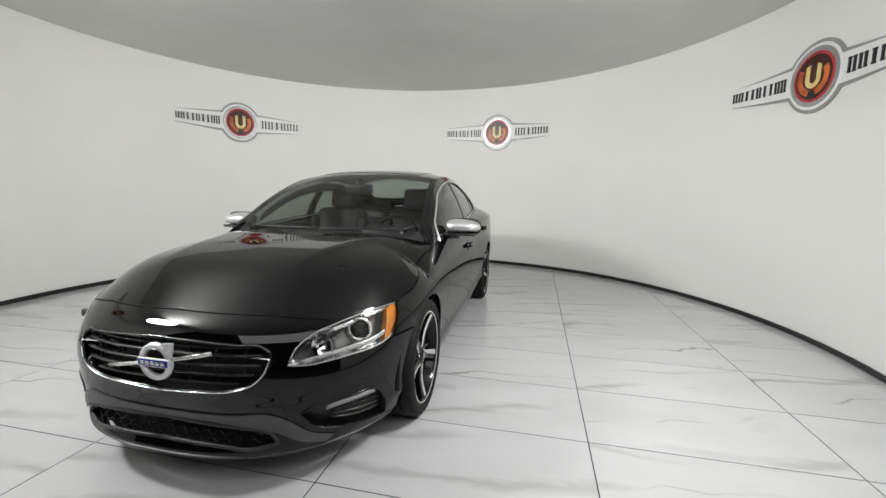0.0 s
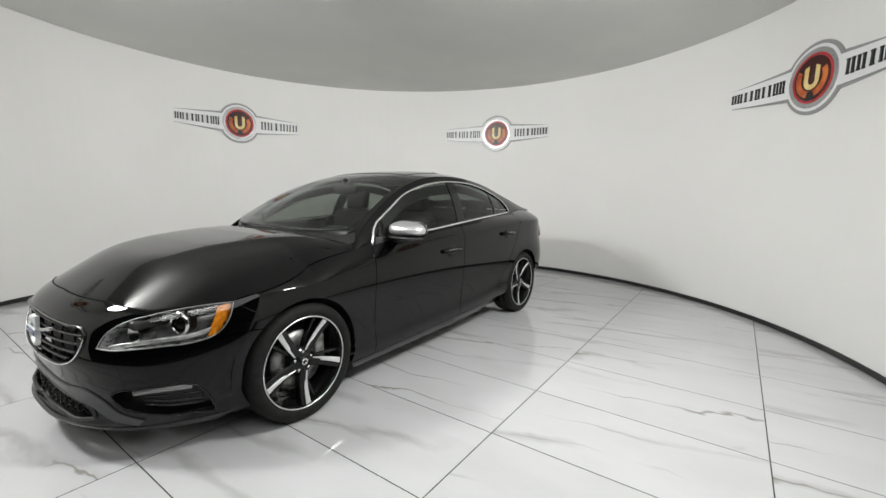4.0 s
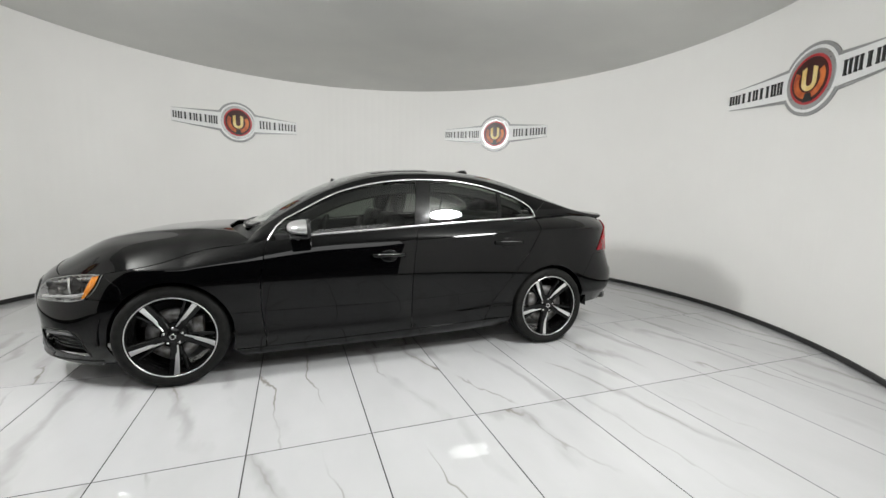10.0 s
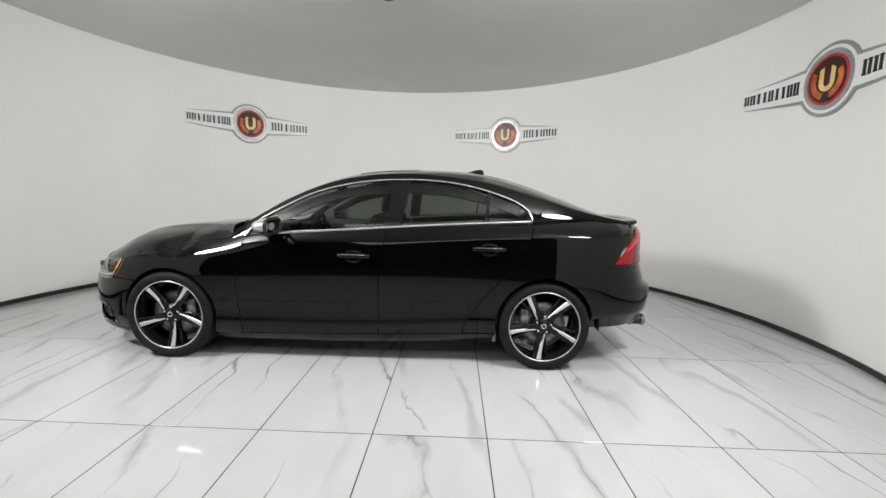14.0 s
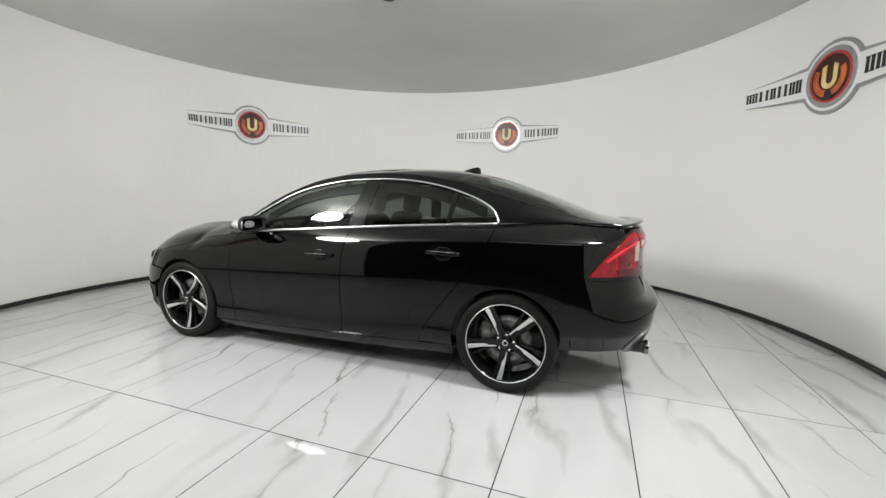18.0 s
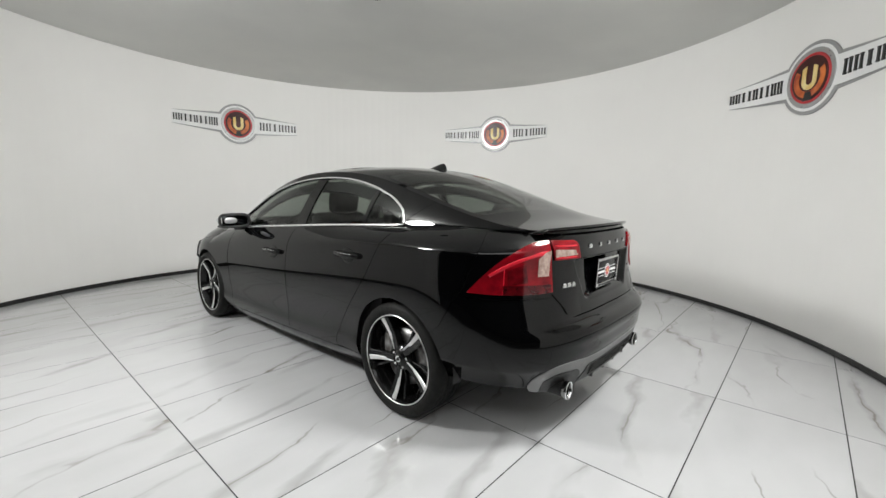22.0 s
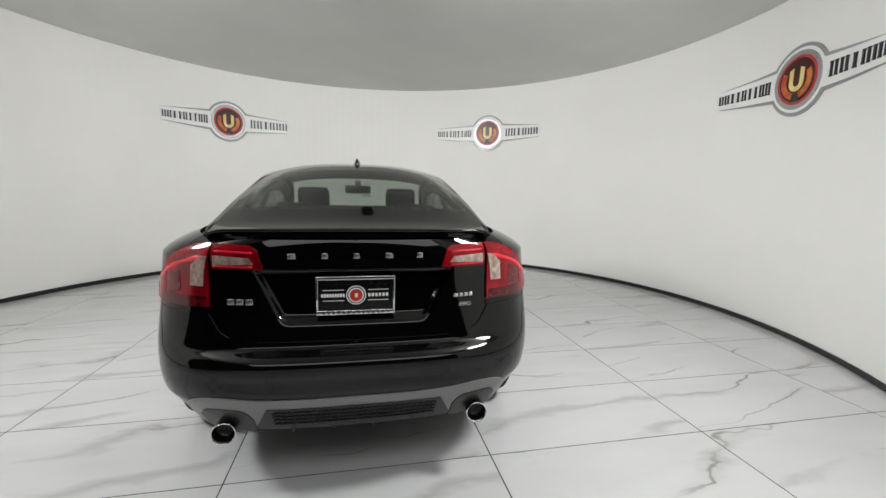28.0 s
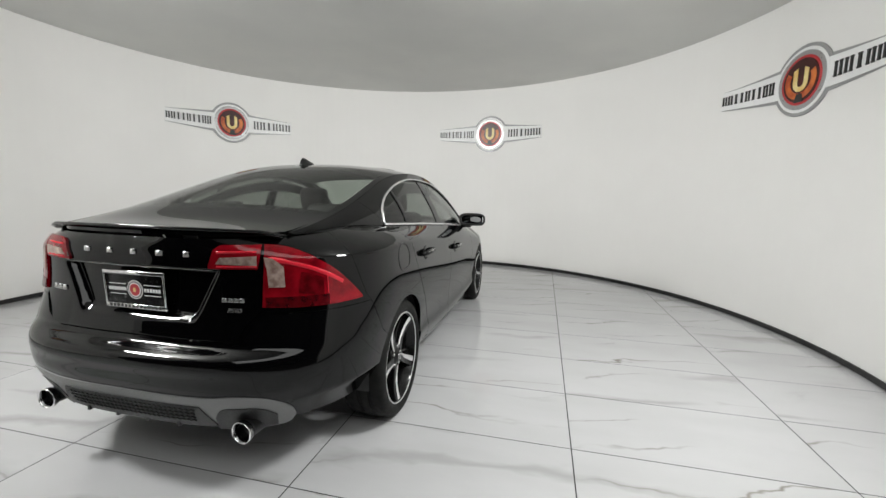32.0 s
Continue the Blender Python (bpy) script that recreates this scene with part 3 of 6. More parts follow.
# upper body: edge line (fender top, pillar, roof rail, boot edge) and middle line
edge_y = curve((-2.2, 0.57), (-2.0, 0.620), (-1.75, 0.640), (-1.5, 0.642), (-1.26, 0.628), (-1.0, 0.608), (-0.75, 0.603), (-0.3, 0.610), (0.0, 0.622), (0.2, 0.636), (0.37, 0.655), (0.57, 0.688), (0.75, 0.725), (0.86, 0.758), (0.97, 0.795), (1.2, 0.797), (1.5, 0.785), (1.78, 0.765), (2.0, 0.66), (2.2, 0.5))
edge_z = curve((-2.2, 1.075), (-2.0, 1.097), (-1.75, 1.142), (-1.5, 1.205), (-1.26, 1.272), (-1.0, 1.345), (-0.75, 1.388), (-0.3, 1.412), (0.0, 1.388), (0.2, 1.345), (0.37, 1.285), (0.57, 1.19), (0.75, 1.08), (0.86, 1.005), (0.97, 0.908), (1.2, 0.871), (1.365, 0.823), (1.54, 0.781), (1.78, 0.745), (2.0, 0.735), (2.2, 0.725))
middle_z = curve((-2.22, 1.085), (-2.1, 1.10), (-1.95, 1.125), (-1.8, 1.175), (-1.6, 1.255), (-1.4, 1.328), (-1.2, 1.392), (-1.0, 1.436), (-0.85, 1.455), (-0.6, 1.468), (-0.3, 1.464), (0.0, 1.438), (0.15, 1.412), (0.3, 1.366), (0.5, 1.282), (0.7, 1.178), (0.9, 1.062), (1.03, 0.992), (1.12, 0.985), (1.3, 0.965), (1.6, 0.937), (1.8, 0.911), (2.0, 0.872), (2.1, 0.836), (2.19, 0.768), (2.25, 0.71))


HOOD_FRONT = curve((0.0, 2.188), (0.3, 2.172), (0.6, 2.115), (0.85, 2.025), (1.0, 1.94))


hood_fall = curve((0.0, 1.0), (0.2, 0.998), (0.4, 0.990), (0.52, 0.970), (0.63, 0.905), (0.75, 0.770), (0.90, 0.42), (1.0, 0.0))


def top(x, w):
    """The upper side at x; w runs from -1 to 1 between the edge lines."""
    ye, ze, zm = edge_y(x), edge_z(x), middle_z(x)
    a = abs(w)
    k = min(1.0, max(0.0, (x - 0.9) / 0.3))
    z = ze + (zm - ze) * ((1 - k) * (1 - a ** 2.7) + k * hood_fall(a))
    if x > 1.0:
        k = min(1.0, (x - 1.0) / 0.3) * min(1.0, max(0.0, (2.15 - x) / 0.3))
        z += 0.010 * k * math.exp(-((a - 0.60) / 0.12) ** 2)
    if x > 1.5:
        k = 1 - (1 - min(1.0, max(0.0, (HOOD_FRONT(a) - x) / 0.34))) ** 2.1
        z = 0.737 + (z - 0.737) * k
    return Vector((x, w * ye, z))


def cabin(x, z):
    """The cabin's side between the belt and the edge line."""
    zb, ze = belt_z(x), edge_z(x)
    v = (z - zb) / max(ze - zb, 0.01)
    y = belt_y(x) + (edge_y(x) - belt_y(x)) * v + 0.022 * (1 - (2 * v - 1) ** 2) * min(1.0, (ze - zb) / 0.3)
    return Vector((x, y, z))


def line(*pts):
    """A polyline as a function of 0 to 1, by length."""
    p = np.array(pts, float)
    d = np.concatenate([[0], np.cumsum(np.linalg.norm(np.diff(p, axis=0), axis=1))])

    def at(t):
        k = t * d[-1]
        return np.array([np.interp(k, d, p[:, i]) for i in range(p.shape[1])])
    return at


def bow(*pts):
    """The same, rounded through its points."""
    p = np.array(pts, float)
    d = np.concatenate([[0], np.cumsum(np.linalg.norm(np.diff(p, axis=0), axis=1))])
    fs = [curve(*zip(d, p[:, i])) for i in range(p.shape[1])]
    return lambda t: np.array([f(t * d[-1]) for f in fs])


def inside(q, poly):
    hit = False
    n = len(poly)
    for i in range(n):
        (x0, y0), (x1, y1) = poly[i], poly[(i + 1) % n]
        if (y0 > q[1]) != (y1 > q[1]) and q[0] < (x1 - x0) * (q[1] - y0) / (y1 - y0) + x0:
            hit = not hit
    return hit


def panel(name, low, high, left, right, nu, nv, mat, put=body, holes=(), flange=0.014, flip=1, lift=0.0, seam=False):
    """Sheet between four edge lines, blended across, laid on a surface, with turned-in edges."""
    L, H, A, B = [np.array(low(i / nu)) for i in range(nu + 1)], [np.array(high(i / nu)) for i in range(nu + 1)], [np.array(left(j / nv)) for j in range(nv + 1)], [np.array(right(j / nv)) for j in range(nv + 1)]
    flat, pts = [], []
    for j in range(nv + 1):
        v = j / nv
        for i in range(nu + 1):
            u = i / nu
            q = (1 - v) * L[i] + v * H[i] + (1 - u) * A[j] + u * B[j] - ((1 - u) * (1 - v) * L[0] + u * (1 - v) * L[-1] + (1 - u) * v * H[0] + u * v * H[-1])
            flat.append(q)
            pts.append(put(*q))
    P = np.array([tuple(q) for q in pts]).reshape(nv + 1, nu + 1, 3)
    du, dv = np.gradient(P, axis=1), np.gradient(P, axis=0)
    N = np.cross(du, dv)
    N /= np.maximum(np.linalg.norm(N, axis=2, keepdims=True), 1e-9)
    mid = N[nv // 2, nu // 2]
    c = P[nv // 2, nu // 2]
    if np.dot(mid, np.array([c[0] * 0.15, c[1], max(c[2] - 0.9, 0) * 2 + 0.01])) < 0:
        N = -N
        turned = True
    else:
        turned = False
    P = P + N * lift
    P[..., 1] *= flip
    N[..., 1] *= flip
    order = turned != (flip < 0)
    verts = [tuple(q) for q in P.reshape(-1, 3)]
    faces = []
    w = nu + 1
    for j in range(nv):
        for i in range(nu):
            k = j * w + i
            if holes:
                q = (flat[k] + flat[k + 1] + flat[k + w] + flat[k + w + 1]) / 4
                if any(inside(q, h) for h in holes):
                    continue
            f = (k, k + 1, k + w + 1, k + w)
            faces.append(f[::-1] if order else f)
    me = bpy.data.meshes.new(name)
    smooth = len(faces)
    if flange:
        loop = [i for i in range(w)] + [j * w + nu for j in range(1, nv + 1)] + [nv * w + i for i in range(nu - 1, -1, -1)] + [j * w for j in range(nv - 1, 0, -1)]
        nf = N.reshape(-1, 3)
        b = len(verts)
        verts += [verts[k] for k in loop] + [tuple(np.array(verts[k]) - flange * nf[k]) for k in loop]
        n = len(loop)
        for i in range(n):
            j = (i + 1) % n
            if seam and w - 1 <= i < w - 1 + nv:
                continue
            f = (b + i, b + n + i, b + n + j, b + j)
            faces.append(f[::-1] if order else f)
    me.from_pydata([tuple(map(float, v)) for v in verts], [], faces)
    me.polygons.foreach_set("use_smooth", [k < smooth for k in range(len(faces))])
    me.materials.append(mat)
    me.update()
    return me


def on(put, pts, lift=0.0, flip=1, closed=False, steps=6):
    """A path of points on a surface, made finer, lifted off it outwards."""
    out = []
    n = len(pts)
    for i in range(n if closed else n - 1):
        a, b = np.array(pts[i], float), np.array(pts[(i + 1) % n], float)
        for k in range(steps):
            out.append(a + (b - a) * k / steps)
    if not closed:
        out.append(np.array(pts[-1], float))
    res = []
    for q in out:
        p = put(*q)
        e = 0.003
        a, b = put(q[0] + e, q[1]) - put(q[0] - e, q[1]), put(q[0], q[1] + e) - put(q[0], q[1] - e)
        nrm = a.cross(b)
        nrm = nrm.normalized() if nrm.length else Vector((0, 1, 0))
        if nrm.dot(Vector((p.x * 0.15, p.y, max(p.z - 0.9, 0) * 2 + 0.01))) < 0:
            nrm = -nrm
        p = p + nrm * lift
        res.append(Vector((p.x, p.y * flip, p.z)))
    return res


car = new("car")
tagged(car, "glossy black four-door sedan with tinted windows and five-spoke alloy wheels", "car")
GAP = 0.0028


def arch_line(cx, a0, a1, r=ARCH, n=24):
    """Points along a wheel arch, angles from the x axis."""
    return [(cx + r * math.cos(radians(a0 + (a1 - a0) * i / n)), WHEEL_Z + r * math.sin(radians(a0 + (a1 - a0) * i / n))) for i in range(n + 1)]


# cut lines between the panels, as x by height
cut_front = curve((0.20, 0.842), (0.28, 0.842), (0.45, 0.862), (0.60, 0.866), (0.82, 0.842), (0.93, 0.818))
cut_mid = curve((0.20, -0.177), (0.31, -0.177), (0.64, -0.180), (0.85, -0.200), (1.02, -0.235))
cut_rear = curve((0.22, -0.785), (0.30, -0.80), (0.335, -0.815), (0.433, -0.872), (0.53, -0.945), (0.685, -1.068), (0.80, -1.155), (0.90, -1.215), (0.99, -1.268), (1.08, -1.290))
sill_z = curve((-1.0, 0.258), (-0.8, 0.252), (0.0, 0.226), (0.84, 0.203), (1.0, 0.2))

HEAD = [wrap(1.742, 0.824), 0.742]
HEADLIGHT = [(wrap(2.195, 0.53), 0.566), (wrap(2.16, 0.59), 0.560), (wrap(2.10, 0.655), 0.564), (wrap(2.018, 0.731), 0.570), (wrap(1.91, 0.80), 0.576), (wrap(1.83, 0.835), 0.600), (wrap(1.77, 0.844), 0.672), (wrap(1.742, 0.824), 0.732),
             (wrap(1.82, 0.785), 0.730), (wrap(1.922, 0.726), 0.720), (wrap(2.028, 0.66), 0.699), (wrap(2.114, 0.588), 0.668), (wrap(2.167, 0.546), 0.622)]
GRILLE = [(NOSE_END + 0.01, 0.452), (wrap(2.288, 0.164), 0.457), (wrap(2.269, 0.347), 0.475), (wrap(2.254, 0.411), 0.500), (wrap(2.239, 0.449), 0.539), (wrap(2.219, 0.467), 0.595), (wrap(2.214, 0.461), 0.622), (wrap(2.217, 0.440), 0.638), (wrap(2.247, 0.339), 0.649), (wrap(2.273, 0.167), 0.660), (NOSE_END + 0.01, 0.664)]
INTAKE = [(NOSE_END + 0.01, 0.238), (wrap(2.28, 0.24), 0.230), (wrap(2.235, 0.43), 0.222), (wrap(2.205, 0.478), 0.240), (wrap(2.214, 0.462), 0.272), (wrap(2.246, 0.32), 0.303), (NOSE_END + 0.01, 0.318)]
FOG = [(wrap(2.168, 0.560), 0.352), (wrap(2.15, 0.60), 0.296), (wrap(2.06, 0.70), 0.252), (wrap(1.93, 0.80), 0.230), (wrap(1.85, 0.818), 0.224), (wrap(1.862, 0.817), 0.290), (wrap(1.91, 0.802), 0.366), (wrap(1.94, 0.79), 0.386), (wrap(2.02, 0.73), 0.391), (wrap(2.10, 0.663), 0.386), (wrap(2.145, 0.605), 0.376)]
LID_S = [HEAD[0], wrap(1.82, 0.785), wrap(1.922, 0.726), wrap(2.04, 0.65), wrap(2.10, 0.575), wrap(2.16, 0.45), NOSE_END]
LID_Z = [0.7375, 0.7355, 0.7265, 0.7130, 0.7270, 0.7430, 0.7515]


def lid_z(s):
    """Height of the bonnet's front edge, which dips over the headlights."""
    return float(np.interp(s, LID_S, LID_Z))


def sheet(name, pieces):
    """Patches that share an edge, joined into one mesh."""
    bm = bmesh.new()
    for me in pieces:
        bm.from_mesh(me)
    me = bpy.data.meshes.new(name)
    bm.to_mesh(me)
    bm.free()
    me.materials.append(pieces[0].materials[0])
    return me


SEAM = (wrap(1.835, 0.833), 0.594)      # where wing, bumper and headlight meet

for flip, side in ((1, "left"), (-1, "right")):
    # front wing: a patch over the arch and one behind the wheel, in one sheet
    split = 0.60
    f_low = [SEAM] + arch_line(AXLE_F, 46, 131.05) + [(cut_front(split) + GAP, split)]
    f_high = [(HEAD[0] - 0.003, 0.738)] + [(x, belt_z(x) - 0.002) for x in np.linspace(1.71, 0.87, 16)] + [(cut_front(0.925) + GAP, belt_z(0.82))]
    f_edge = lambda z0, z1: line(*[(cut_front(z) + GAP, z) for z in np.linspace(z0, z1, 20)])
    wing = [panel("front_wing", line(*f_low), line(*f_high), line(SEAM, (HEADLIGHT[6][0] - 0.002, HEADLIGHT[6][1]), f_high[0]), f_edge(split, belt_z(0.82)), 70, 28, PAINT, flip=flip, flange=0.004)]
    f_foot = arch_line(AXLE_F, 131.05, 200)[::-1]
    wing.append(panel("front_wing", line(f_foot[0], (cut_front(0.21) + GAP, sill_z(0.84) + GAP)), line(f_foot[-1], (cut_front(split) + GAP, split)), line(*f_foot), f_edge(sill_z(0.84) + GAP, split), 16, 24, PAINT, flip=flip, flange=0.004))
    part("front_wing", sheet("front_wing", wing), car)
    # doors
    d_high = [(x, belt_z(x) - 0.006) for x in np.linspace(cut_front(0.92) - GAP, cut_mid(1.01) + GAP, 16)]
    d_low = [(x, sill_z(x) + GAP) for x in np.linspace(cut_front(0.21) - GAP, cut_mid(0.23) + GAP, 16)]
    door = part("front_door", panel("front_door", line(*d_low), line(*d_high), line(*[(cut_front(z) - GAP, z) for z in np.linspace(d_low[0][1], d_high[0][1], 20)]), line(*[(cut_mid(z) + GAP, z) for z in np.linspace(d_low[-1][1], d_high[-1][1], 20)]), 56, 40, PAINT, flip=flip), car)
    r_high = [(x, belt_z(x) - 0.006) for x in np.linspace(cut_mid(1.01) - GAP, cut_rear(1.07) + GAP, 16)]
    r_low = [(x, sill_z(x) + GAP) for x in np.linspace(cut_mid(0.23) - GAP, cut_rear(0.255) + GAP, 16)]
    rear = part("rear_door", panel("rear_door", line(*r_low), line(*r_high), line(*[(cut_mid(z) - GAP, z) for z in np.linspace(r_low[0][1], r_high[0][1], 20)]), line(*[(cut_rear(z) + GAP, z) for z in np.linspace(r_low[-1][1], r_high[-1][1], 24)]), 56, 40, PAINT, flip=flip), car)
    # sill
    s_low = [(x, 0.152 - 0.012 * x) for x in np.linspace(0.985, -1.0, 20)]
    s_high = [(x, sill_z(x) - 0.002) for x in np.linspace(1.03, -1.035, 20)]
    part("side_skirt", panel("side_skirt", line(*s_low), line(*s_high), line(s_low[0], s_high[0]), line(s_low[-1], s_high[-1]), 60, 12, PAINT, flip=flip, flange=0.06), car)
    # rear quarter: from the door over the arch to the lamp and the bumper
    q_low = [(cut_rear(split) - GAP, split)] + arch_line(AXLE_R, 48.95, 140)
    q_high = [(x, belt_z(x) - 0.002) for x in np.linspace(cut_rear(1.07) - GAP, -1.95, 20)]
    q_edge = lambda z0, z1: line(*[(cut_rear(z) - GAP, z) for z in np.linspace(z0, z1, 20)])
    quarter = [panel("rear_quarter", line(*q_low), line(*q_high), q_edge(split, q_high[0][1]), line(q_low[-1], (-1.72, 0.60), (-1.813, 0.772), (-1.84, 0.80), (-1.95, belt_z(-1.95) - 0.002)), 74, 36, PAINT, flip=flip, flange=0.004)]
    q_foot = arch_line(AXLE_R, -10.5, 48.95)
    quarter.append(panel("rear_quarter", line((cut_rear(0.262) - GAP, 0.262), q_foot[0]), line((cut_rear(split) - GAP, split), q_foot[-1]), q_edge(0.262, split), line(*q_foot), 16, 24, PAINT, flip=flip, flange=0.004))
    part("rear_quarter", sheet("rear_quarter", quarter), car)
    part("lamp_corner", panel("lamp_corner", line((-1.815, 0.772), (wrap(-2.165, 0.575), 0.772)), line((-1.952, belt_z(-1.952) - 0.002), (wrap(-2.08, 0.62), 1.070), (wrap(-2.14, 0.575), 1.066)), line((-1.815, 0.772), (-1.842, 0.80), (-1.952, belt_z(-1.952) - 0.002)), line((wrap(-2.165, 0.575), 0.772), (wrap(-2.14, 0.575), 1.066)), 24, 20, PAINT, flip=flip), car)

# bumpers run from one side to the other
def both(name, low, high, left, right, nu, nv, mat, holes=(), flange=0.014, lift=0.0, put=body):
    """A sheet on the left and its mirror image, joined into one mesh in the middle."""
    bm = bmesh.new()
    for flip in (1, -1):
        me = panel(name, low, high, left, right, nu, nv, mat, put, holes, flange, flip, lift, True)
        bm.from_mesh(me)
    bmesh.ops.remove_doubles(bm, verts=[v for v in bm.verts if abs(v.co.y) < 1e-4], dist=0.0005)
    me = bpy.data.meshes.new(name)
    bm.to_mesh(me)
    bm.free()
    if not me.materials:
        me.materials.append(mat)
    return me


b_low = line(*[(s, 0.165) for s in np.linspace(1.70, NOSE_END, 24)])
b_high = line(*([(SEAM[0] + 0.001, SEAM[1] - 0.004), (HEADLIGHT[6][0] + 0.002, HEADLIGHT[6][1]), (HEAD[0] + 0.002, 0.7335)] + [(s, lid_z(s) - 0.0025) for s in np.linspace(HEAD[0] + 0.02, NOSE_END, 50)]))
b_back = line(*([(1.70, 0.165), (1.735, 0.24)] + [(1.752, 0.30)] + arch_line(AXLE_F, 0, 45, n=8) + [(SEAM[0] + 0.001, SEAM[1] - 0.004)]))
part("front_bumper", both("front_bumper", b_low, b_high, b_back, line((NOSE_END, 0.165), (NOSE_END, 0.7715)), 110, 60, PAINT, [HEADLIGHT, GRILLE, INTAKE, FOG]), car, "black painted bumper with a low lip")
t_low = line(*[(s, 0.315) for s in np.linspace(-1.70, TAIL_END, 24)])
t_high = line(*([arch_line(AXLE_R, 178, 140.3, n=10)[-1], (-1.7215, 0.5985), (-1.8145, 0.7695), (wrap(-1.95, 0.80), 0.7695)] + [(s, 0.77) for s in np.linspace(wrap(-2.0, 0.76), wrap(-2.16, 0.58), 8)] + [(wrap(-2.18, 0.52), 0.70), (wrap(-2.2, 0.46), 0.668)] + [(s, 0.655) for s in np.linspace(wrap(-2.2, 0.40), TAIL_END, 10)]))
t_back = line(*([(-1.70, 0.315)] + arch_line(AXLE_R, 178, 140.3, n=10)))
for flip in (1, -1):
    part("inner_panel", panel("inner_panel", line((-1.685, 0.575), (-1.80, 0.60)), line((-1.755, 0.72), (-1.87, 0.79)), line((-1.685, 0.575), (-1.755, 0.72)), line((-1.80, 0.60), (-1.87, 0.79)), 8, 8, PAINT, flip=flip, lift=-0.005, flange=0), car, "black panel behind the seam")
    part("inner_panel", panel("inner_panel", line((wrap(-2.12, 0.66), 0.645), (wrap(-2.22, 0.40), 0.645)), line((wrap(-2.12, 0.66), 0.80), (wrap(-2.22, 0.40), 0.80)), line((wrap(-2.12, 0.66), 0.645), (wrap(-2.12, 0.66), 0.80)), line((wrap(-2.22, 0.40), 0.645), (wrap(-2.22, 0.40), 0.80)), 12, 8, PAINT, flip=flip, lift=-0.006, flange=0), car, "black panel behind the seam")
part("rear_bumper", both("rear_bumper", t_low, t_high, t_back, line((TAIL_END, 0.315), (TAIL_END, 0.655)), 100, 44, PAINT), car)

# bonnet
def across(f, w0=-0.995, w1=0.995, n=30):
    return line(*[(f(abs(w)), w) for w in np.linspace(w0, w1, n)])


hood_back = curve((0.0, 1.115), (0.5, 1.09), (0.8, 1.0), (0.92, 0.945), (1.0, 0.90))
rim = [body(s, belt_z(s)) for s in np.linspace(0.90, 1.71, 40)] + [body(s, lid_z(s)) for s in np.linspace(HEAD[0], NOSE_END, 60)]
rim_x, rim_y, rim_z = [q.x for q in rim], [q.y for q in rim], [q.z for q in rim]


FRONT_Y, FRONT_X, FRONT_Z = [-v for v in rim_y[40:]], rim_x[40:], rim_z[40:]


bonnet_crest = curve((0.95, 0.68), (1.1, 0.57), (1.3, 0.475), (1.6, 0.405), (1.9, 0.37), (2.15, 0.33))


def bonnet_top(x, y):
    """The bonnet's skin, which meets the wings and the nose flush."""
    ye, ze = float(np.interp(x, rim_x, rim_y)), float(np.interp(x, rim_x, rim_z))
    if x > 1.70:
        ye = max(ye, edge_y(x))
    a = min(1.0, abs(y) / ye)
    k = min(1.0, max(0.0, (x - 0.9) / 0.3))
    z = ze + ((middle_z(x) if x > 1.14 else 0.9845) - ze) * ((1 - k) * (1 - a ** 5) + k * hood_fall(a))
    if x > 1.0:
        k = min(1.0, (x - 1.0) / 0.3) * min(1.0, max(0.0, (2.14 - x) / 0.5))
        crest = bonnet_crest(x)
        d = abs(y) - crest
        z += 0.026 * k * (math.exp(-d / 0.085) if d > 0 else 1.0)
    if x > 1.6:
        d = max(0.0, float(np.interp(-abs(y), FRONT_Y, FRONT_X)) - x)
        zf = float(np.interp(-abs(y), FRONT_Y, FRONT_Z))
        cap, soft = zf + 0.62 * d, 0.0005 + 0.014 * min(1.0, d / 0.25)
        z = min(z, cap) - soft * math.log(1 + math.exp(-abs(z - cap) / soft))
        z = max(z, zf - 0.0005)
    return Vector((x, y, z))


side_xy = [(float(q.x), float(q.y) - 0.003) for q in rim[8:40]]
side_xy = [(0.90, belt_y(0.90) - 0.003)] + [q for q in side_xy if q[0] > 0.98]
front_xy = [(float(q.x) - 0.002, float(q.y)) for q in rim[40:]]
side_xy += [front_xy[0]]
half_front = front_xy[::-1]
part("bonnet", panel("bonnet", line(*[(hood_back(abs(w)), w * (belt_y(0.90) - 0.003)) for w in np.linspace(-1, 1, 30)]), line(*([(x, -y) for x, y in front_xy] + half_front[1:])), line(*[(x, -y) for x, y in side_xy]), line(*side_xy), 84, 70, PAINT, bonnet_top, seam=False), car, "black bonnet with two creases")
# windscreen, roof, rear window, boot lid
screen_low = curve((0.0, 1.03), (0.5, 1.0), (0.8, 0.92), (0.93, 0.85))
screen_high = curve((0.0, 0.165), (0.5, 0.155), (0.93, 0.12))
part("cowl", panel("cowl", across(lambda w: screen_low(w) - 0.012, -0.96, 0.96), across(lambda w: hood_back(w) - 0.006, -0.96, 0.96), line((screen_low(0.96), -0.96), (hood_back(0.96), -0.96)), line((screen_low(0.96), 0.96), (hood_back(0.96), 0.96)), 40, 6, BLACK_PLASTIC, top, lift=-0.03), car, "black plastic cowl below the windscreen")
part("windscreen", panel("windscreen", across(screen_high, -0.93, 0.93), across(screen_low, -0.93, 0.93), line((0.12, -0.93), (0.85, -0.93)), line((0.12, 0.93), (0.85, 0.93)), 40, 40, SCREEN, top, flange=0), car, "clear tinted windscreen").visible_shadow = False
back_high = curve((0.0, -0.985), (0.5, -0.97), (0.94, -0.92))
back_low = curve((0.0, -1.80), (0.5, -1.79), (0.75, -1.775), (0.94, -1.74))
